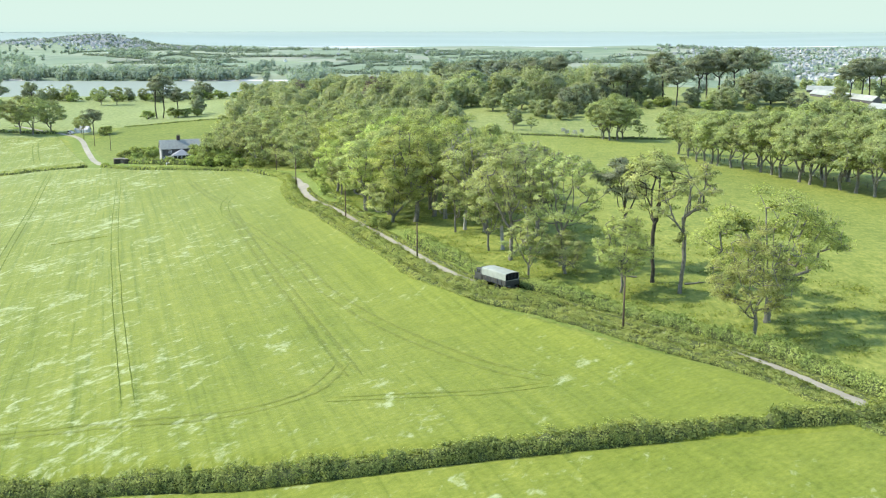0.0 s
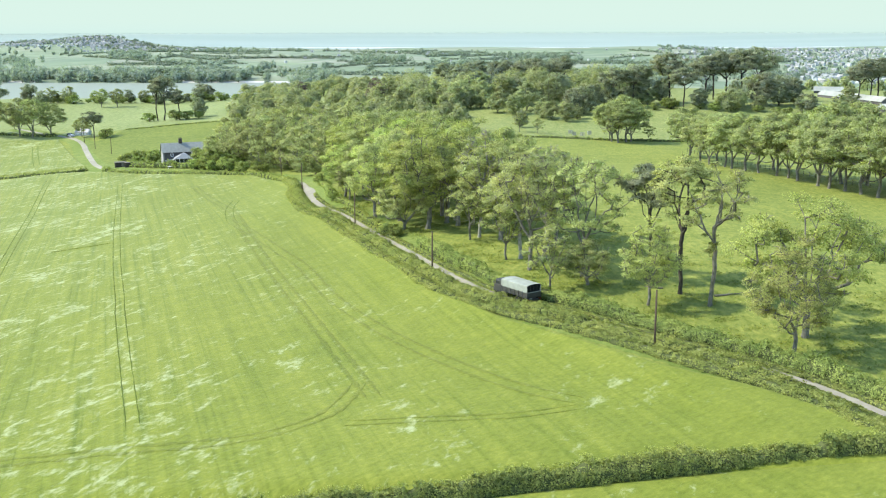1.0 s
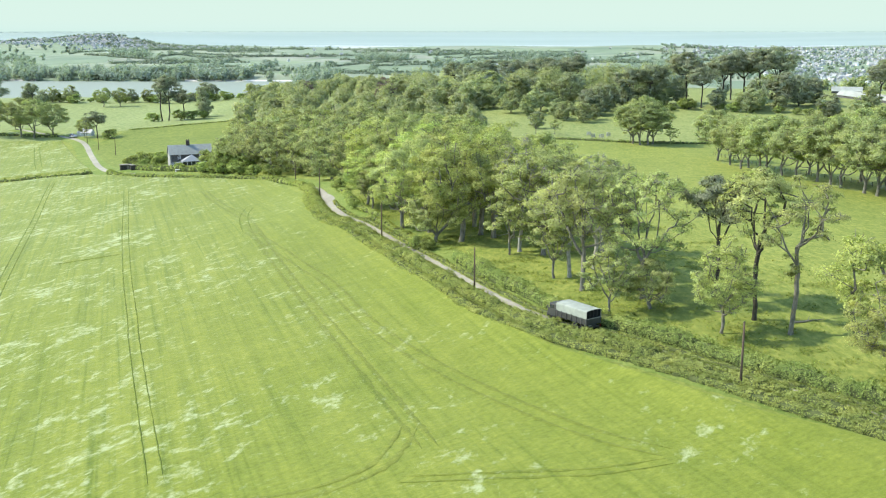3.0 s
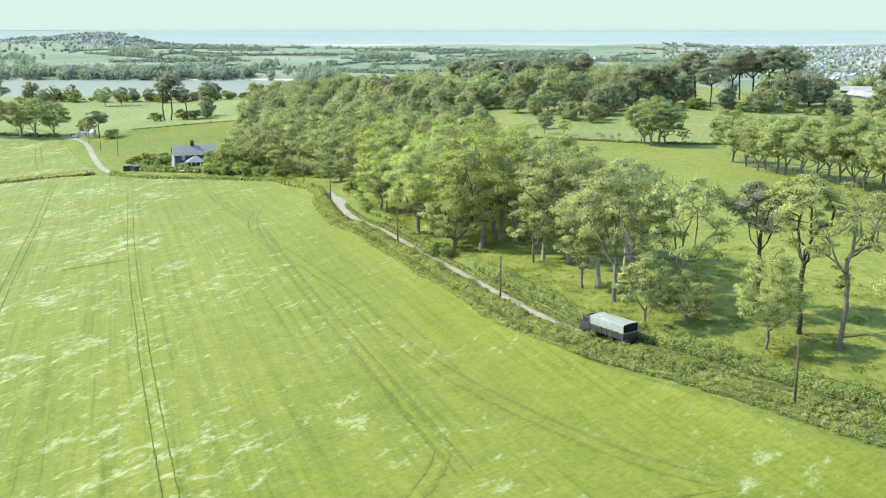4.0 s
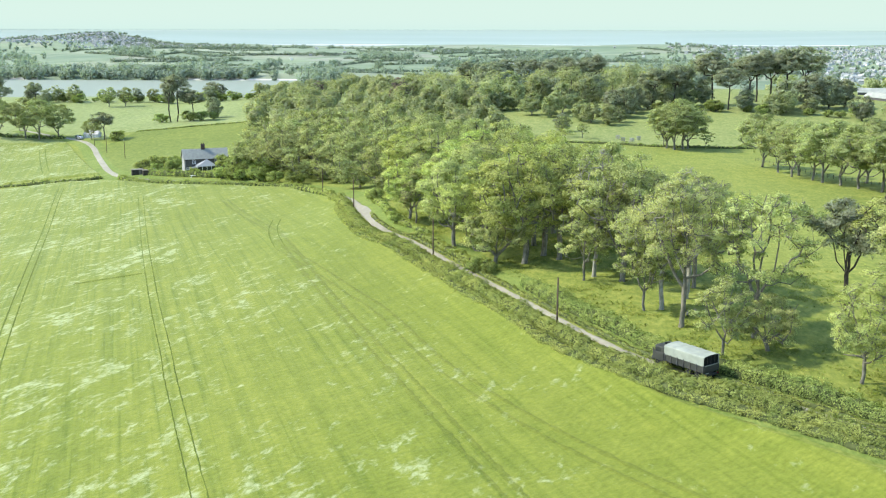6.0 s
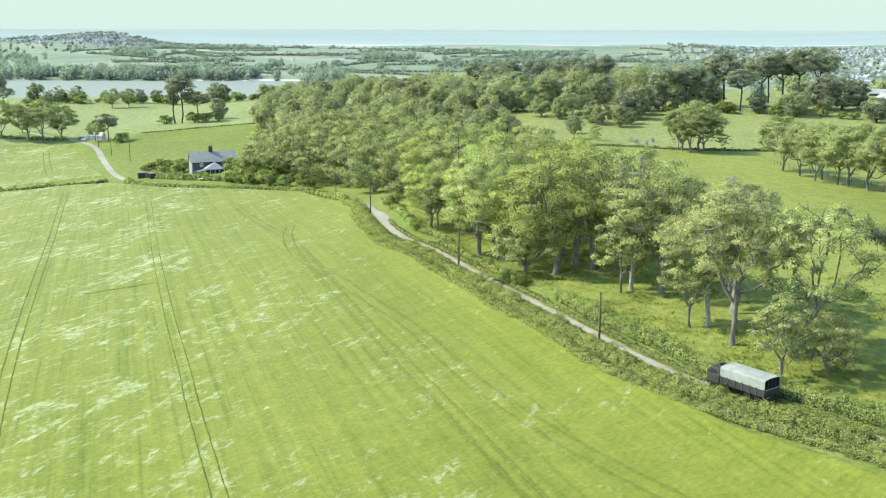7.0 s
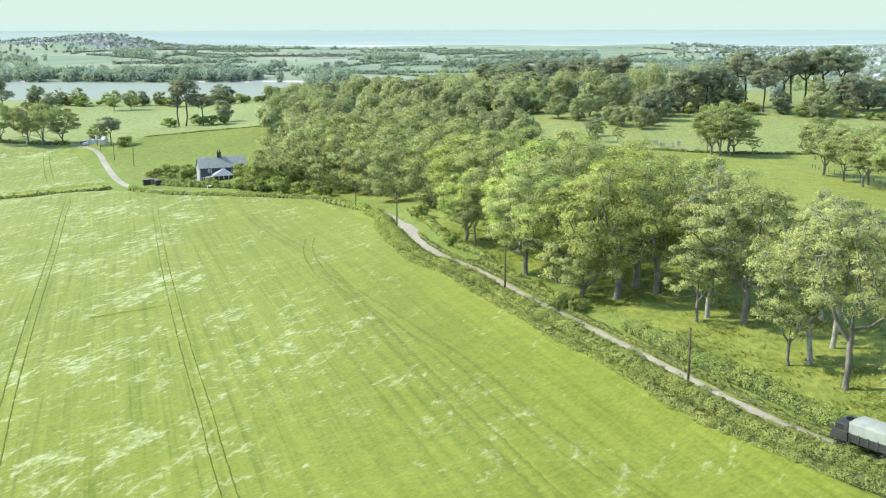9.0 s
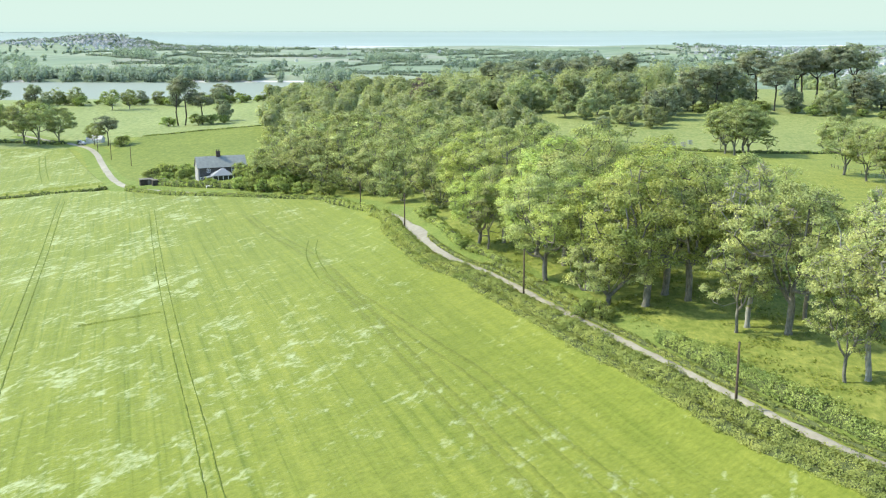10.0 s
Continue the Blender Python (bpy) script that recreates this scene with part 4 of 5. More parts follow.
t_ = thing("rough_grass", (0, 0, 0), "rough tussocks of green grass under the meadow trees", "grass", kind="stuff")
part("blades", leaf_mesh("blades", np.column_stack([gc, gz_]), gn, 0.22 * (0.6 + 0.8 * rs_.rand(len(gc))), M["tussock"], gl), None, t_)

# ---- far woods: uncountable, one stuff object each ----


def far_wood(name, label, spots, leaf, seed, per, spray):
    """spots: x, y, height, radius. Lumpy crowns of many sprays on short trunks."""
    rs = np.random.RandomState(seed)
    np.random.seed(seed)
    cs, ns, sz, ls, segs = [], [], [], [], []
    for x, y, h, r in spots:
        z0 = hgt(x, y)
        segs.append(((x, y, z0 - 1), (x, y, z0 + h * 0.6), 0.35, 0.2))
        lumps = 7
        for _ in range(lumps):
            d = rs.randn(3)
            d /= np.linalg.norm(d)
            lc = np.array([d[0] * r * 0.62, d[1] * r * 0.62, h * (0.52 + 0.36 * d[2])])
            m = per // lumps
            o = rs.randn(m, 3)
            o /= np.linalg.norm(o, axis=1)[:, None]
            rr = r * rs.uniform(0.4, 0.62)
            cs.append(np.array([x, y, z0]) + lc + o * rr * (0.75 + 0.3 * rs.rand(m, 1)))
            ns.append(o * 0.8 + lc / r * 0.4 + rs.randn(m, 3) * 0.35 + np.array([0, 0, 0.1]))
            lie = o * 0.8 + lc / r * 0.5 - np.array([0, 0, 0.5 * h / r * 0.5]) + np.array([0, 0, 0.55])
            ls.append(lie / np.linalg.norm(lie, axis=1)[:, None])
            sz.append(spray * (0.6 + 0.8 * rs.rand(m)))
    t = thing(name, (0, 0, 0), label, "woodland", kind="stuff")
    part("crowns", leaf_mesh("crowns", np.concatenate(cs), np.concatenate(ns), np.concatenate(sz), M[leaf], np.concatenate(ls)), None, t)
    part("trunks", tube_mesh("trunks", segs, M["bark_dark"], 5), None, t)


def scatter(n, x0, x1, y0, y1, h0, h1, seed, fan=False, keep=None):
    r = random.Random(seed)
    out = []
    while len(out) < n:
        y = r.uniform(y0, y1)
        x = r.uniform(x0, x1) * (y if fan else 1)
        if keep and not keep(x, y):
            continue
        h = r.uniform(h0, h1)
        out.append((x, y, h, h * r.uniform(0.46, 0.64)))
    return out


def hedgerow(s):
    """A line of hedge and trees between two far fields."""
    r = random.Random(100 + s)
    y, u = r.uniform(1420, 2800), r.uniform(-0.42, 0.28)
    x, a, out = u * y, r.choice((0.3, -0.4, 0.9, 1.3, -1.0, 0.1, 1.8)), []
    for _ in range(r.randint(25, 60)):
        h = r.choice((2, 2.5, 2.5, 3, 3, 4, 8))
        out.append((x, y, h, h * 0.6 + 1.5))
        x, y, a = x + 6 * math.cos(a), y + 6 * math.sin(a), a + r.uniform(-0.15, 0.15)
    return [q for q in out if q[1] < 2850]


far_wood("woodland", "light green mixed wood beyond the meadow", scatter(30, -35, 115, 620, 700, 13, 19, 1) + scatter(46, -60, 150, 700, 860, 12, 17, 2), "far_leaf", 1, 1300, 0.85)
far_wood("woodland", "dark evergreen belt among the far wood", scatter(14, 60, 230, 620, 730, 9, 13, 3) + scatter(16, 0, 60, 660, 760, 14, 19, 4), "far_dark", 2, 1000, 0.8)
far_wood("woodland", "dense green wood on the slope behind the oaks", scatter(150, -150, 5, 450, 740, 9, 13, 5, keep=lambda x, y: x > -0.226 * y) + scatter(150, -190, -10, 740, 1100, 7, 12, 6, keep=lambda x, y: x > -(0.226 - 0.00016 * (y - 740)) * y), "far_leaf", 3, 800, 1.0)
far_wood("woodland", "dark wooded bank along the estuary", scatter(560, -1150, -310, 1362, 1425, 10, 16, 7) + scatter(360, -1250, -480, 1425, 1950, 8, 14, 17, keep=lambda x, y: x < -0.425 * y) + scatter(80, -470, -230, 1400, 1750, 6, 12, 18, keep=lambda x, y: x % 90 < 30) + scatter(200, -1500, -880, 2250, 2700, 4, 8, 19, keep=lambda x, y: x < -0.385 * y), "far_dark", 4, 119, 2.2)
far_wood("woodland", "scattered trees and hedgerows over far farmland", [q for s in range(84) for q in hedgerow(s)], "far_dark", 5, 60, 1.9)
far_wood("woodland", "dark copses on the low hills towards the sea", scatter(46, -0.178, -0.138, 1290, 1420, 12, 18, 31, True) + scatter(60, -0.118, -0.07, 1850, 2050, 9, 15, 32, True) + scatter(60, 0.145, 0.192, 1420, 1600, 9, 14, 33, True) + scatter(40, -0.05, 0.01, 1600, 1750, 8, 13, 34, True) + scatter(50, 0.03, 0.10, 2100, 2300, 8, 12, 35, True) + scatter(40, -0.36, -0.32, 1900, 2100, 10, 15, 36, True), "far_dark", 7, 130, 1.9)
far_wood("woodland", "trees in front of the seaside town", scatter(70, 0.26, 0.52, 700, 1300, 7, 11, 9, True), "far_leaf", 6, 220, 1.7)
for x, y, k in ((83, 557, 1.0), (95, 562, 1.02), (99, 572, 1.0), (117, 571, 1.3), (122, 555, 1.0), (140, 584, 1.2), (152, 590, 1.3), (161, 588, 1.35), (172, 592, 1.4), (147, 596, 1.2), (0, 680, 1.0), (8, 690, 1.05), (22, 684, 1.0), (-14, 700, 1.0), (30, 695, 1.0), (40, 690, 1.05), (48, 650, 1.1), (62, 660, 1.15), (236, 592, 1.1), (243, 598, 1.15), (228, 586, 1.0), (252, 606, 1.1)):
    PINE[int(x) % 2].put(x, y, 1.15 * k, rng.uniform(0, 360))

# ---- poles ----


def box(bm, size, at, turn=0.0, bevel=0.0):
    r = bmesh.ops.create_cube(bm, size=1.0)
    bmesh.ops.scale(bm, vec=size, verts=r["verts"])
    if bevel:
        edges = list({e for v in r["verts"] for e in v.link_edges})
        r2 = bmesh.ops.bevel(bm, geom=edges, offset=bevel, segments=2, affect="EDGES", profile=0.7)
        vs = list({v for f in r2["faces"] for v in f.verts} | {v for v in r["verts"] if v.is_valid})
    else:
        vs = r["verts"]
    bmesh.ops.transform(bm, matrix=pose(*at, 0, 0, turn), verts=vs)
    return vs


def cone(bm, r1, r2, depth, m, segs=12):
    r = bmesh.ops.create_cone(bm, cap_ends=True, segments=segs, radius1=r1, radius2=r2, depth=depth)
    bmesh.ops.transform(bm, matrix=m, verts=r["verts"])
    return r["verts"]


POLES = ((31.9, 96.0), (3.9, 136.6), (-14.0, 183.6), (-34.9, 242.0), (-48.5, 284.0))
for x, y in POLES:
    p = thing("telegraph_pole", (x, y, hgt(x, y)), "weathered brown wooden telegraph pole at the hedge", "telegraph pole", "telegraph poles along the lane")
    bm = bmesh.new()
    cone(bm, 0.15, 0.10, 8.2, pose(0, 0, 3.1), 10)
    part("shaft", bm, M["pole"], p, smooth_faces=True)
    bm = bmesh.new()
    cone(bm, 0.13, 0.04, 0.1, pose(0, 0, 7.25), 10)
    part("cap", bm, M["bark_dark"], p, "grey metal cap")
for x, y in ((-177.9, 476.9), (-195.6, 508.9), (-160.5, 451), (-214.7, 557.7)):
    p = thing("telegraph_pole", (x, y, hgt(x, y)), "thin wooden telegraph pole in the pasture", "telegraph pole", "poles in the pasture")
    bm = bmesh.new()
    cone(bm, 0.16, 0.11, 9.4, pose(0, 0, 3.7), 8)
    part("shaft", bm, M["pole"], p)

# ---- army lorry on the lane ----
M["drab"] = plain_material("drab_paint", (0.019, 0.021, 0.017), (0.030, 0.032, 0.026), 2.0, 0.5, 0.4)
M["canvas"] = plain_material("pale_canvas", (0.196, 0.216, 0.172), (0.250, 0.272, 0.218), 1.4, 0.9, 0.1, bump=0.03)
M["black"] = plain_material("black_rubber", (0.007, 0.007, 0.007), (0.015, 0.015, 0.015), 4.0, 0.85, 0.2)
M["shade"] = plain_material("near_black", (0.007, 0.009, 0.007), (0.014, 0.015, 0.014), 1.0, 0.9, 0.05)
M["glass"] = Nodes("window_glass").done((0.019, 0.022, 0.025), 0.08, 0.6)
M["red_lens"] = Nodes("red_lens").done((0.217, 0.012, 0.009), 0.25, 0.5)
M["steel"] = plain_material("dull_steel", (0.062, 0.062, 0.062), (0.124, 0.124, 0.118), 3.0, 0.5, 0.5, 0.7)
i_t = -1 + near_index(16.2, 119.5)
d_t = LANE[i_t + 3] - LANE[i_t - 3]
lorry = thing("army_lorry", (*LANE[i_t], hgt(*LANE[i_t]) + 0.16), "dark green army lorry with a pale canvas tilt on the lane", "lorry", turn=math.degrees(math.atan2(-d_t[0], d_t[1])))
# its own y runs forward
bm = bmesh.new()
box(bm, (0.9, 7.4, 0.26), (0, 0, 0.95), bevel=0.02)
box(bm, (2.3, 0.16, 0.2), (0, -3.68, 0.8), bevel=0.02)
part("chassis", bm, M["drab"], lorry)
bm = bmesh.new()
box(bm, (2.44, 5.5, 0.12), (0, -0.95, 1.2), bevel=0.02)
part("load_bed", bm, M["drab"], lorry)
for sx_ in (-1.19, 1.19):
    bm = bmesh.new()
    box(bm, (0.07, 5.5, 0.72), (sx_, -0.95, 1.62), bevel=0.015)
    side = part("drop_side", bm, M["drab"], lorry)
    for k in range(7):
        bm = bmesh.new()
        box(bm, (0.08, 0.09, 0.95), (sx_ * 1.05, -3.6 + 0.885 * k, 1.56), bevel=0.015)
        part("stake", bm, M["steel"], side)
bm = bmesh.new()
box(bm, (2.36, 0.08, 0.72), (0, -3.72, 1.62), bevel=0.015)
tail = part("tailgate", bm, M["drab"], lorry)
bm = bmesh.new()
box(bm, (0.52, 0.02, 0.11), (-0.75, -3.79, 1.1), bevel=0.005)
part("number_plate", bm, M["canvas"], tail, "pale blank plate")
bm = bmesh.new()
box(bm, (2.36, 0.03, 0.07), (0, -3.77, 1.95), bevel=0.01)
part("top_rail", bm, M["canvas"], tail, "pale strap along the tailgate")
for sx_ in (-1.0, 1.0):
    bm = bmesh.new()
    cone(bm, 0.08, 0.07, 0.05, pose(sx_, -3.8, 0.92, 90), 12)
    part("tail_light", bm, M["red_lens"], lorry, "small red tail light")


def tilt_profile():
    half = [(-1.25, 1.92), (-1.26, 2.4), (-1.26, 2.8), (-1.22, 2.9), (-1.12, 2.95), (-0.7, 3.0), (-0.3, 3.03), (0.0, 3.04)]
    return half + [(-x, z) for x, z in reversed(half[:-1])]


prof = tilt_profile()
bm = bmesh.new()
rings = []
for k in range(23):
    y = -3.68 + 5.5 * k / 22
    sag = 0.035 * (0.5 - 0.5 * math.cos(2 * math.pi * k / 22 * 5))
    rings.append([bm.verts.new((x, y, z - sag * (z > 2.3))) for x, z in prof])
for p, q in zip(rings, rings[1:]):
    for j in range(len(prof) - 1):
        bm.faces.new((p[j], p[j + 1], q[j + 1], q[j]))
front = bm.faces.new(rings[-1])
bmesh.ops.recalc_face_normals(bm, faces=bm.faces)
bmesh.ops.solidify(bm, geom=bm.faces[:], thickness=0.03)
tilt = part("canvas_tilt", bm, M["canvas"], lorry, "pale grey weathered canvas tilt")
# near-black panel added for the shade inside the open tilt
bm = bmesh.new()
vs = [bm.verts.new((x * 0.985, -3.55, z - 0.03)) for x, z in prof]
bm.faces.new(vs)
vs2 = bmesh.ops.extrude_face_region(bm, geom=bm.faces[:])
bmesh.ops.translate(bm, vec=(0, 0.05, 0), verts=[v for v in vs2["geom"] if isinstance(v, bmesh.types.BMVert)])
part("opening_shade", bm, M["shade"], tilt, "dark panel standing for the shaded opening at the back")
for k in range(3):
    bm = bmesh.new()
    box(bm, (0.03, 0.03, 1.0), (-0.6 + 0.6 * k, -3.6, 2.45))
    part("opening_strap", bm, M["drab"], tilt)
bm = bmesh.new()
box(bm, (2.34, 1.55, 0.95), (0, 2.75, 1.45), bevel=0.08)
box(bm, (2.2, 1.3, 0.85), (0, 2.62, 2.2), bevel=0.14)
box(bm, (2.3, 0.3, 0.45), (0, 3.55, 1.05), bevel=0.06)
cab = part("cab", bm, M["drab"], lorry)
bm = bmesh.new()
box(bm, (1.9, 0.03, 0.5), (0, 3.275, 2.22), bevel=0.01)
part("windscreen", bm, M["glass"], cab)
for sx_ in (-1.1, 1.1):
    bm = bmesh.new()
    box(bm, (0.03, 0.7, 0.46), (sx_, 2.75, 2.22), bevel=0.01)
    part("side_window", bm, M["glass"], cab)
    bm = bmesh.new()
    box(bm, (0.05, 0.22, 0.34), (sx_ * 1.22, 3.3, 2.15), bevel=0.02)
    box(bm, (0.26, 0.03, 0.03), (sx_ * 1.11, 3.28, 2.15))
    part("wing_mirror", bm, M["drab"], cab)
    bm = bmesh.new()
    cone(bm, 0.12, 0.12, 0.08, pose(sx_ * 0.75, 3.72, 1.15, 90), 16)
    part("headlight", bm, M["glass"], cab)
bm = bmesh.new()
cone(bm, 0.34, 0.34, 0.08, pose(0.2, 2.6, 2.66), 18)
part("roof_hatch", bm, M["shade"], cab)
for sx_ in (-0.98, 0.98):
    for y in (2.7, -1.6, -2.8):
        bm = bmesh.new()
        vv = cone(bm, 0.52, 0.52, 0.34, pose(sx_, y, 0.52, 0, 90, 0), 24)
        wheel = part("wheel", bm, M["black"], lorry)
        bm = bmesh.new()
        cone(bm, 0.27, 0.22, 0.37, pose(sx_ * 1.01, y, 0.52, 0, 90, 0), 18)
        part("rim", bm, M["drab"], wheel)

# ---- farmhouse ----
# sunlit end gable gets a paler colour, shaded front walls a darker one
M["stone"] = plain_material("dark_stone", (0.062, 0.060, 0.055), (0.112, 0.107, 0.098), 1.6, 0.9, 0.1, bump=0.05)
M["gable"] = plain_material("lit_gable_grey", (0.211, 0.208, 0.186), (0.279, 0.273, 0.248), 0.9, 0.9, 0.1)
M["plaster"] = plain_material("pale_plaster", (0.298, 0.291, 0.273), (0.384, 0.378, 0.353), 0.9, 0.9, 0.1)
M["slate"] = plain_material("grey_slate", (0.160, 0.168, 0.136), (0.226, 0.234, 0.192), 1.1, 0.55, 0.4, bump=0.03)
M["white"] = plain_material("white_paint", (0.70, 0.71, 0.69), (0.80, 0.80, 0.78), 0.8, 0.6, 0.3)
M["brick"] = plain_material("chimney_brick", (0.043, 0.034, 0.031), (0.081, 0.062, 0.053), 3.0, 0.9, 0.1)


def gable_roof(bm, lx, ly, eave, ridge, over=0.35, thick=0.18):
    """Two slopes along x with thickness."""
    for s_ in (-1, 1):
        y0, z0 = s_ * (ly / 2 + over), eave - over * (ridge - eave) / (ly / 2)
        vs_ = [bm.verts.new(p) for p in ((-lx / 2 - over, y0, z0), (lx / 2 + over, y0, z0), (lx / 2 + over, 0, ridge), (-lx / 2 - over, 0, ridge), (-lx / 2 - over, y0, z0 + thick), (lx / 2 + over, y0, z0 + thick), (lx / 2 + over, 0, ridge + thick), (-lx / 2 - over, 0, ridge + thick))]
        for f in ((0, 1, 2, 3), (4, 5, 6, 7), (0, 1, 5, 4), (1, 2, 6, 5), (2, 3, 7, 6), (3, 0, 4, 7)):
            bm.faces.new([vs_[k] for k in f])
    bmesh.ops.recalc_face_normals(bm, faces=bm.faces)


def gable_wall(bm, x, ly, eave, ridge, thick=0.4):
    a = [(x, -ly / 2, -1.2), (x, ly / 2, -1.2), (x, ly / 2, eave), (x, 0, ridge), (x, -ly / 2, eave)]
    v0 = [bm.verts.new(p) for p in a]
    v1 = [bm.verts.new((p[0] + thick, p[1], p[2])) for p in a]
    bm.faces.new(v0)
    bm.faces.new(list(reversed(v1)))
    for k in range(5):
        j = (k + 1) % 5
        bm.faces.new((v0[k], v0[j], v1[j], v1[k]))
    bmesh.ops.recalc_face_normals(bm, faces=bm.faces)


def house_window(parent, x, y, z, w, h):
    bm = bmesh.new()
    for dx, dz, sx2, sz2 in ((-w / 2, 0, 0.1, h + 0.1), (w / 2, 0, 0.1, h + 0.1), (0, -h / 2, w, 0.1), (0, h / 2, w, 0.1), (0, 0, w, 0.07), (0, 0, 0.07, h)):
        box(bm, (sx2, 0.12, sz2), (x + dx, y, z + dz))
    wf = part("window", bm, M["white"], parent, "white window frame")
    bm = bmesh.new()
    box(bm, (w - 0.05, 0.03, h - 0.05), (x, y + 0.05, z))
    part("pane", bm, M["glass"], wf)


LX, LY, EAVE, RIDGE = 15.4, 6.6, 5.0, 8.0
C, S = math.cos(radians(24)), math.sin(radians(24))
hx, hy = -110.6 + C * LX / 2 - S * LY / 2, 369.0 + S * LX / 2 + C * LY / 2
house = thing("farmhouse", (hx, hy, hgt(-106, 370) - 0.9), "two-storey dark stone farmhouse with grey slate roof", "house", turn=24)
for y in (-LY / 2 + 0.2, LY / 2 - 0.2):
    bm = bmesh.new()
    box(bm, (LX - 0.8, 0.4, EAVE + 1.2), (0, y, EAVE / 2 - 0.6))
    part("wall", bm, M["stone"], house)
for x, key in ((-LX / 2, "gable"), (LX / 2 - 0.4, "stone")):
    bm = bmesh.new()
    gable_wall(bm, x, LY, EAVE, RIDGE)
    part("gable_wall", bm, M[key], house, "pale grey end gable, its sunlit look put into the colour" if key == "gable" else "")
bm = bmesh.new()
gable_roof(bm, LX, LY, EAVE, RIDGE)
roof = part("roof", bm, M["slate"], house, "grey slate roof")
bm = bmesh.new()
box(bm, (1.3, 0.8, 1.9), (-0.6, 0, RIDGE + 0.7), bevel=0.03)
box(bm, (1.45, 0.95, 0.16), (-0.6, 0, RIDGE + 1.62), bevel=0.03)
ch = part("chimney", bm, M["brick"], house, "dark brick chimney stack")
for k in (-0.35, 0.35):
    bm = bmesh.new()
    cone(bm, 0.16, 0.13, 0.6, pose(-0.6 + k, 0, RIDGE + 1.98), 10)
    part("chimney_pot", bm, M["brick"], ch)
for x, z in ((-4.4, 3.9), (3.4, 3.9), (-6.6, 1.3), (5.2, 1.3)):
    house_window(house, x, -LY / 2 - 0.02, z, 1.0, 1.25)
bm = bmesh.new()
box(bm, (1.0, 0.12, 2.05), (6.4, -LY / 2 - 0.02, 1.0), bevel=0.01)
part("door", bm, M["white"], house, "white front door")
bm = bmesh.new()
box(bm, (LX, 0.14, 0.14), (0, -LY / 2 - 0.38, EAVE - 0.28), bevel=0.02)
part("gutter", bm, M["black"], house)

cons = thing("conservatory", (hx - C * 0.6 + S * 5.6, hy - S * 0.6 - C * 5.6, hgt(-102, 368) - 0.9), "white glazed conservatory with a pale hipped roof", "conservatory", turn=24)
bm = bmesh.new()
base_ = [bm.verts.new(p) for p in ((-3.4, -2.2, 2.5), (3.4, -2.2, 2.5), (3.4, 2.2, 2.5), (-3.4, 2.2, 2.5))]
low_ = [bm.verts.new((v.co.x, v.co.y, 2.36)) for v in base_]
apex = bm.verts.new((0.4, 0, 4.7))
for k in range(4):
    j = (k + 1) % 4
    bm.faces.new((base_[k], base_[j], apex))
    bm.faces.new((low_[k], low_[j], base_[j], base_[k]))
bm.faces.new(low_)
bmesh.ops.recalc_face_normals(bm, faces=bm.faces)
M["pale_roof"] = plain_material("pale_roof", (0.223, 0.229, 0.211), (0.285, 0.291, 0.273), 0.8, 0.45, 0.4)
part("roof", bm, M["pale_roof"], cons, "pale grey hipped roof")
for x in (-3.2, -1.6, 0, 1.6, 3.2):
    for y in (-2.05, 2.05):
        bm = bmesh.new()
        box(bm, (0.12, 0.12, 3.4), (x, y, 0.8))
        part("post", bm, M["white"], cons)
for x in (-2.4, -0.8, 0.8, 2.4):
    bm = bmesh.new()
    box(bm, (1.48, 0.04, 1.7), (x, -2.05, 1.6))
    part("pane", bm, M["glass"], cons)
bm = bmesh.new()
box(bm, (6.5, 0.18, 1.6), (0, -2.05, 0.0))
part("low_wall", bm, M["white"], cons)
lean = thing("lean_to", (hx - C * 4.6 + S * 5.0, hy - S * 4.6 - C * 5.0, hgt(-107, 366) - 0.9), "white lean-to porch with a sloping pale roof", "porch", turn=24)
bm = bmesh.new()
box(bm, (3.2, 3.0, 0.14), (0, 0, 2.3))
for v in bm.verts:
    v.co.z += 0.16 * (v.co.x)
part("roof", bm, M["pale_roof"], lean)
for x in (-1.4, 1.4):
    for y in (-1.35, 1.35):
        bm = bmesh.new()
        box(bm, (0.12, 0.12, 3.2), (x, y, 0.62 + 0.1 * x))
        part("post", bm, M["white"], lean)

# garden shed, table and log store
for x, y, w, d, h, key, lab in ((-124.0, 371.0, 4.5, 2.8, 1.7, "bark", "dark garden shed with a weathered flat roof"), (-130, 376, 4.0, 3.0, 1.9, "bark", "low dark timber shed by the garden hedge")):
    shed = thing("garden_shed", (x, y, hgt(x, y)), lab, "shed", "garden sheds", turn=25)
    bm = bmesh.new()
    box(bm, (w, d, h + 0.8), (0, 0, h / 2 - 0.4))
    body = part("body", bm, M["bark_dark"], shed)
    bm = bmesh.new()
    box(bm, (w + 0.4, d + 0.4, 0.12), (0, 0, h + 0.07), bevel=0.02)
    part("roof", bm, M[key], shed)
    bm = bmesh.new()
    box(bm, (0.9, 0.06, 1.8), (w * 0.2, -d / 2 - 0.02, 0.95))
    part("door", bm, M["bark"], body)
for x, y in ((-102.6, 351.5), (-99.9, 353.4)):
    tb = thing("garden_table", (x, y, hgt(x, y)), "white garden table on the lawn", "table", "garden tables", turn=24)
    bm = bmesh.new()
    box(bm, (2.0, 0.9, 0.05), (0, 0, 0.74), bevel=0.01)
    part("tabletop", bm, M["white"], tb)
    for a in (-0.85, 0.85):
        for c in (-0.36, 0.36):
            bm = bmesh.new()
            box(bm, (0.06, 0.06, 0.9), (a, c, 0.29))
            part("leg", bm, M["white"], tb)

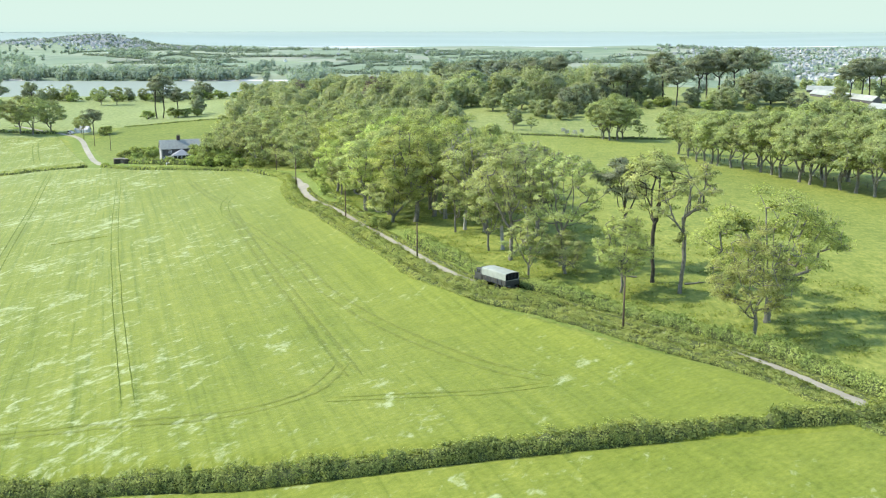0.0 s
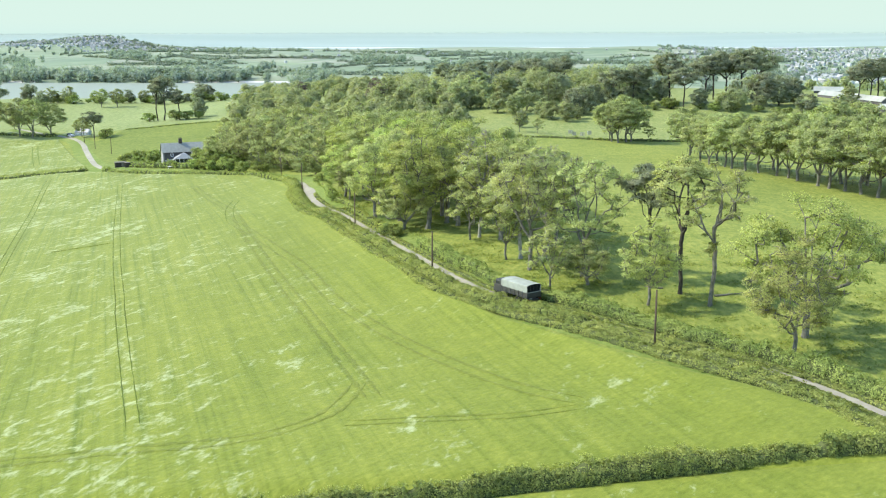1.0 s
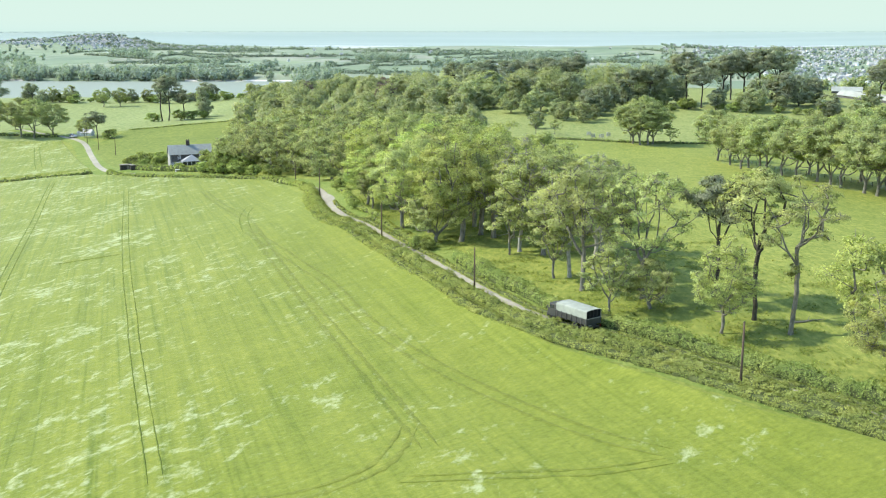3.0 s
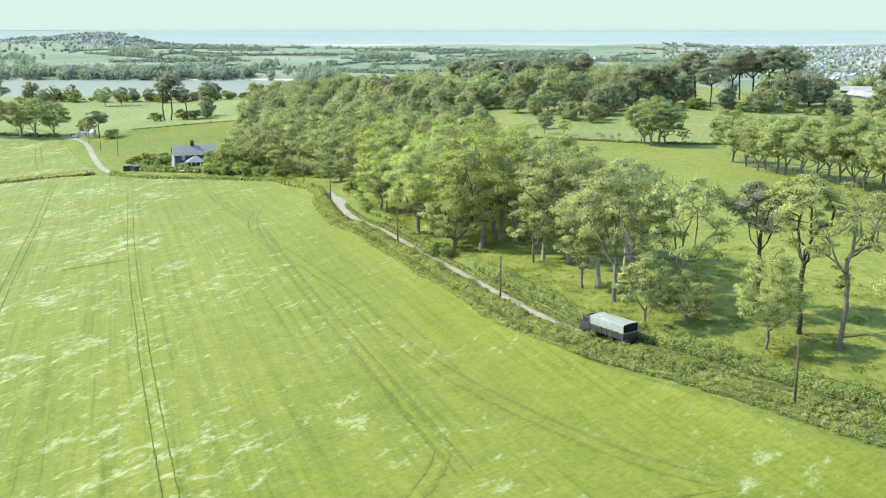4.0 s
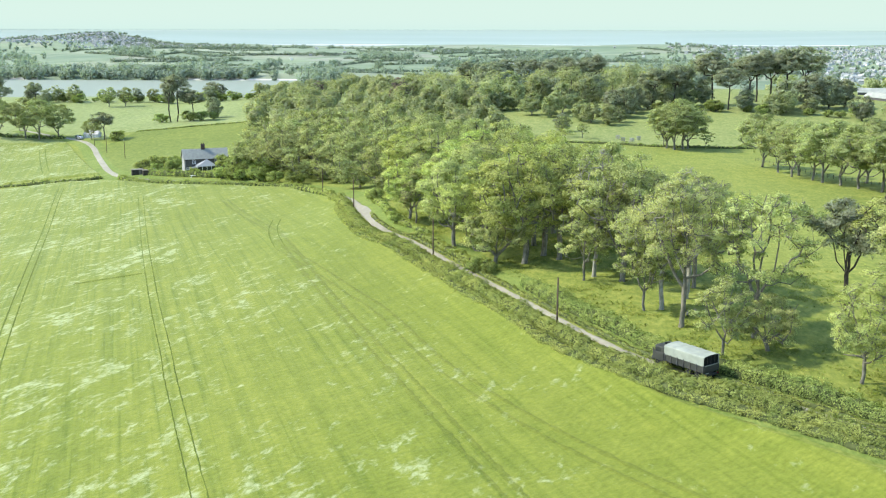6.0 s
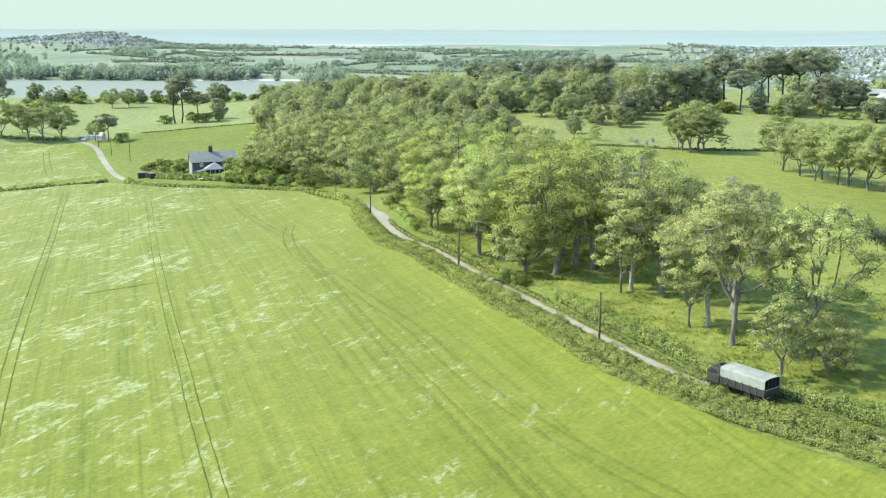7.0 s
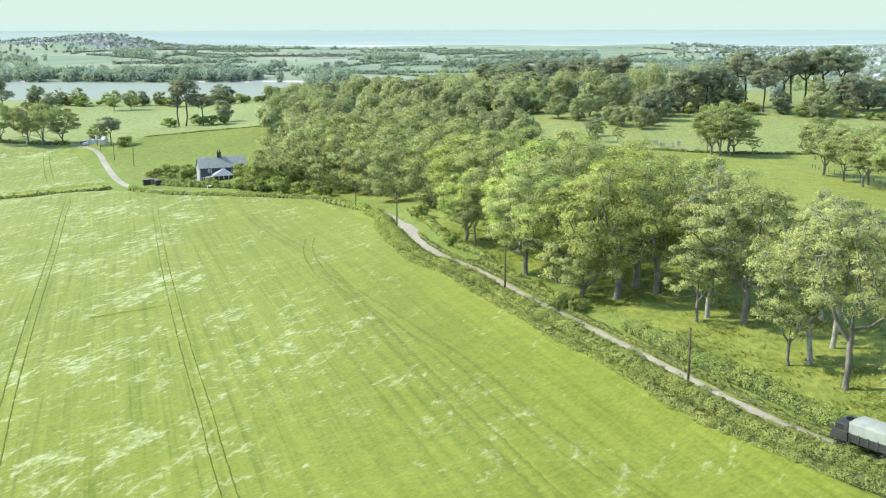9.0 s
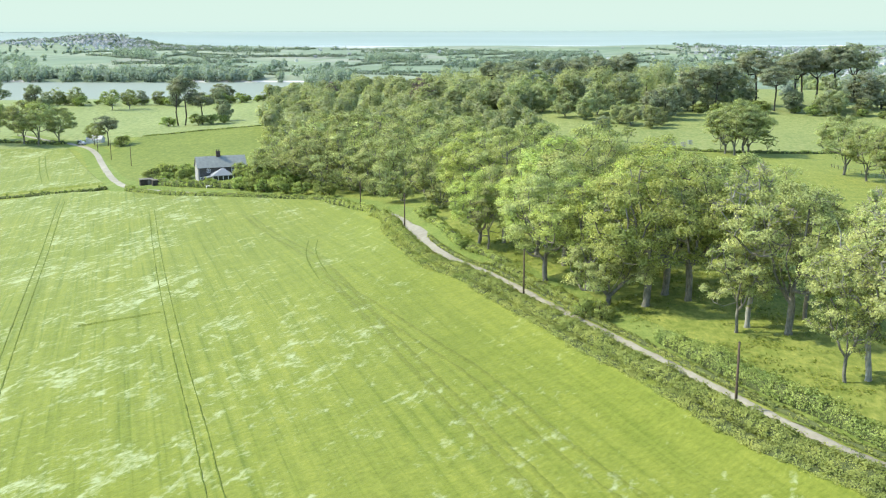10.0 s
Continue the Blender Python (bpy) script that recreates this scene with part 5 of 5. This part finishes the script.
# ---- cottage up the lane and the car beside it ----
COT = 0.72
M["limewash"] = plain_material("limewash", (0.36, 0.37, 0.32), (0.46, 0.47, 0.42), 0.8, 0.85, 0.1)
cot = thing("cottage", (-208.5, 541.0, hgt(-208.5, 541.0)), "small limewashed cottage with a pale roof up the lane", "house", turn=-8)
for y in (-2.3, 2.3):
    bm = bmesh.new()
    box(bm, (10.2, 0.4, 4.0), (0, y, 0.6))
    part("wall", bm, M["limewash"], cot)
for x in (-5.5, 5.1):
    bm = bmesh.new()
    gable_wall(bm, x, 5.0, 2.6, 4.9)
    part("gable_wall", bm, M["limewash"], cot)
bm = bmesh.new()
gable_roof(bm, 11, 5, 2.6, 4.9)
part("roof", bm, M["pale_roof"], cot, "pale weathered roof")
for x in (-3, 0.5, 3.2):
    house_window(cot, x, -2.52, 1.3, 0.9, 1.0)
bm = bmesh.new()
box(bm, (0.8, 0.8, 1.6), (-4.8, 0, 5.2), bevel=0.03)
part("chimney", bm, M["brick"], cot)
cot.scale = (COT, COT, COT)


def make_car(x, y, turn, paint, label):
    car = thing("car", (x, y, hgt(x, y) + 0.15), label, "car", "parked cars", turn=turn)
    bm = bmesh.new()
    prof_ = ((-2.1, 0.35), (2.1, 0.35), (2.15, 0.75), (1.25, 0.95), (0.6, 1.45), (-1.3, 1.5), (-2.0, 1.0), (-2.15, 0.7))
    l_ = [bm.verts.new((a, -0.85, c)) for a, c in prof_]
    r_ = [bm.verts.new((a, 0.85, c)) for a, c in prof_]
    bm.faces.new(l_)
    bm.faces.new(list(reversed(r_)))
    for k in range(8):
        j = (k + 1) % 8
        bm.faces.new((l_[k], l_[j], r_[j], r_[k]))
    bmesh.ops.recalc_face_normals(bm, faces=bm.faces)
    bmesh.ops.bevel(bm, geom=bm.edges[:], offset=0.07, segments=2, affect="EDGES")
    body = part("body", bm, paint, car)
    for s_ in (-0.86, 0.86):
        bm = bmesh.new()
        box(bm, (1.9, 0.03, 0.34), (-0.4, s_, 1.2))
        part("side_window", bm, M["glass"], body)
    for a in (-1.3, 1.3):
        for s_ in (-0.8, 0.8):
            bm = bmesh.new()
            cone(bm, 0.33, 0.33, 0.2, pose(a, s_, 0.33, 90), 18)
            w_ = part("wheel", bm, M["black"], car)
            bm = bmesh.new()
            cone(bm, 0.19, 0.17, 0.22, pose(a, s_ * 1.02, 0.33, 90), 12)
            part("rim", bm, M["steel"], w_)


make_car(-216.0, 540.5, 130, Nodes("dark_car_paint").done((0.012, 0.014, 0.016), 0.25, 0.6), "dark parked car on the lane by the cottage")
make_car(-213.2, 535.5, 150, Nodes("silver_car_paint").done((0.279, 0.285, 0.291), 0.3, 0.6, 0.3), "silver parked car on the lane by the cottage")

M["sheet_roof"] = plain_material("sheet_roof", (0.20, 0.212, 0.172), (0.27, 0.282, 0.232), 0.5, 0.7, 0.2)
# ---- the long farm buildings and the seaside town ----
for x, y, w, d, turn in ((228, 597, 66, 6, -77), (236, 664, 18, 10, -20), (231, 546, 14, 9, -70), (225, 1393, 34, 14, 4), (43, 1669, 40, 14, -8), (281, 1324, 30, 12, 12)):
    fb = thing("farm_building", (x, y, hgt(x, y) - 2.6), "long low farm building with a pale sheet roof", "barn", "farm buildings", turn=turn)
    for s_ in (-1, 1):
        bm = bmesh.new()
        box(bm, (w - 0.8, 0.4, 6.5), (0, s_ * (d / 2 - 0.2), 1.0))
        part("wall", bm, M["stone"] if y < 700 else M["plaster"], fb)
    for xx in (-w / 2, w / 2 - 0.4):
        bm = bmesh.new()
        gable_wall(bm, xx, d, 4.2, 6.6)
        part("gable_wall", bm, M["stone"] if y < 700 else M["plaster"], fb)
    bm = bmesh.new()
    gable_roof(bm, w, d, 4.2, 6.6)
    part("roof", bm, M["sheet_roof"], fb)


def town(name, label, spots, seed, size=1.0):
    """Crowded small houses: walls in one mesh, roofs in another."""
    r = random.Random(seed)
    wv, wf, rv, rf = [], [], [], []
    for x, y in spots:
        z, a = hgt(x, y), r.uniform(0, math.pi)
        if z < SEA + 2:
            continue
        lx, ly, e, g_ = size * r.uniform(5, 10), size * r.uniform(4.5, 6), size * r.uniform(2.8, 4.6), size * r.uniform(1.6, 2.4)
        ca, sa = math.cos(a), math.sin(a)
        P_ = lambda u_, v_, w_: (x + u_ * ca - v_ * sa, y + u_ * sa + v_ * ca, z + w_)
        n = len(wv)
        wv += [P_(u_, v_, w_) for w_ in (-3, e) for u_, v_ in ((-lx / 2, -ly / 2), (lx / 2, -ly / 2), (lx / 2, ly / 2), (-lx / 2, ly / 2))]
        wv += [P_(-lx / 2, 0, e + g_), P_(lx / 2, 0, e + g_)]
        wf += [(n, n + 1, n + 5, n + 4), (n + 1, n + 2, n + 6, n + 9, n + 5), (n + 2, n + 3, n + 7, n + 6), (n + 3, n, n + 4, n + 8, n + 7)]
        n = len(rv)
        o = 0.4
        rv += [P_(-lx / 2 - o, -ly / 2 - o, e - 0.1), P_(lx / 2 + o, -ly / 2 - o, e - 0.1), P_(lx / 2 + o, 0, e + g_ + 0.2), P_(-lx / 2 - o, 0, e + g_ + 0.2), P_(lx / 2 + o, ly / 2 + o, e - 0.1), P_(-lx / 2 - o, ly / 2 + o, e - 0.1)]
        rf += [(n, n + 1, n + 2, n + 3), (n + 3, n + 2, n + 4, n + 5)]
    t = thing(name, (0, 0, 0), label, "houses", kind="stuff")
    for nm, v, f, mat in (("walls", wv, wf, M["town_wall"]), ("roofs", rv, rf, M["town_roof"])):
        me_ = bpy.data.meshes.new(nm)
        me_.from_pydata(v, [], f)
        part(nm, me_, mat, t)


def island_material(name, stops, rough):
    b = Nodes(name)
    geo = b.add("ShaderNodeNewGeometry")
    n = b.noise(0.3, 3.0)
    c = b.mix(b.ramp(geo.outputs["Random Per Island"], stops), b.ramp(n, [(0.3, (0.9, 0.9, 0.9)), (0.7, (1.05, 1.05, 1.05))]), 1.0, "MULTIPLY")
    return b.done(c, rough, 0.3)


M["town_wall"] = island_material("house_plaster", [(0, (0.22, 0.23, 0.195)), (0.5, (0.33, 0.34, 0.295)), (1, (0.52, 0.53, 0.47))], 0.85)
M["town_roof"] = island_material("house_roofs", [(0, (0.165, 0.18, 0.160)), (0.6, (0.215, 0.225, 0.200)), (1, (0.27, 0.262, 0.225))], 0.7)
tr = random.Random(77)
spots = []
while len(spots) < 1350:
    y = tr.uniform(1250, 3080)
    u_ = 0.17 + 0.35 * tr.random() ** 0.62
    if u_ < 0.3 and y < 2030 and tr.random() < 0.9:
        continue
    spots.append((u_ * y, y))
town("seaside_town", "crowded white and grey houses of the far seaside town", spots, 1, 0.9)
spots = []
while len(spots) < 1300:
    x, y = tr.gauss(-1015, 135), tr.gauss(2750, 95)
    if y < 2930:
        spots.append((x, y))
town("hill_town", "grey and white houses on the far hilltop", spots, 2, 0.72)
spots = [(tr.uniform(-0.19, 0.18) * y, y) for y in (tr.uniform(1900, 2900) for _ in range(26))]
town("far_hamlet", "scattered pale houses over the far farmland", spots, 3, 0.75)
town_trees = [(tr.uniform(0.17, 0.48) * y, y) for y in (tr.uniform(1250, 3050) for _ in range(850))]
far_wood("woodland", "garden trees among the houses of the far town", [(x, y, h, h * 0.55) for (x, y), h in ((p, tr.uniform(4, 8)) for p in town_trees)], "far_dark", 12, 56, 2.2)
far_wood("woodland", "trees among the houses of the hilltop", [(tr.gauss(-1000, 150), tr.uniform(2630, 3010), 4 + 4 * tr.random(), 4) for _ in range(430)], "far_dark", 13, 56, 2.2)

# ---- dead wood under the meadow trees ----
for x, y, turn, length in ((43.5, 117.5, 20, 4.2), (37.2, 121.5, 160, 2.6), (20.5, 138, 70, 2.2)):
    log = thing("fallen_branch", (x, y, hgt(x, y) + 0.12), "grey fallen branch lying on the meadow grass", "branch", "fallen branches", turn=turn)
    rs = random.Random(int(x))
    segs, p = [], Vector((0, 0, 0))
    for k in range(6):
        q = p + Vector((length / 6, rs.uniform(-0.15, 0.15), rs.uniform(-0.02, 0.06)))
        segs.append((p, q, 0.16 - 0.02 * k, 0.14 - 0.02 * k))
        p = q
    part("limb", tube_mesh("limb", segs, M["bark"], 7), None, log)
    part("twig", tube_mesh("twig", [((length * 0.5, 0, 0.05), (length * 0.7, 0.7, 0.4), 0.06, 0.02)], M["bark"], 5), None, log)

# ---- pale guards round saplings by the meadow hedge ----
M["guard"] = plain_material("weathered_guard", (0.20, 0.205, 0.155), (0.29, 0.295, 0.23), 2.0, 0.9, 0.1)
for x, y in ((51.0, 444), (52.0, 435), (55.2, 432.5), (59.0, 439.5)):
    tg = thing("tree_guard", (x, y, hgt(x, y)), "pale weathered guard of posts and rails round a sapling", "tree guard", "tree guards on the meadow", turn=x * 17 % 90)
    for a, c in ((-0.6, -0.6), (0.6, -0.6), (0.6, 0.6), (-0.6, 0.6)):
        bm = bmesh.new()
        box(bm, (0.14, 0.14, 2.0), (a, c, 0.8), bevel=0.01)
        part("post", bm, M["guard"], tg)
    for z in (0.5, 1.0, 1.5):
        for a, c, w, d in ((0, -0.68, 1.4, 0.06), (0, 0.68, 1.4, 0.06), (-0.68, 0, 0.06, 1.28), (0.68, 0, 0.06, 1.28)):
            bm = bmesh.new()
            box(bm, (w, d, 0.22), (a, c, z))
            part("rail", bm, M["guard"], tg)

# ---- post and wire fence below the row of oaks ----
fence = thing("wire_fence", (0, 0, 0), "weathered post and wire fence below the oak row", "fence")
line = curve_points([(88, 366), (93, 330), (99, 290), (105, 258), (113, 232), (122, 205)], 3.5)
bm = bmesh.new()
cone(bm, 0.07, 0.06, 1.5, pose(0, 0, 0.5), 6)
post_me = bpy.data.meshes.new("post")
bm.to_mesh(post_me)
bm.free()
post_me.materials.append(M["pole"])
for x, y in line:
    o = part("post", post_me, None, fence)
    o.location = (x, y, hgt(x, y))
for z in (0.45, 0.8, 1.1):
    segs = [((*p, hgt(*p) + z), (*q, hgt(*q) + z), 0.015, 0.015) for p, q in zip(line, line[1:])]
    part("wire", tube_mesh("wire", segs, M["steel"], 4), None, fence)
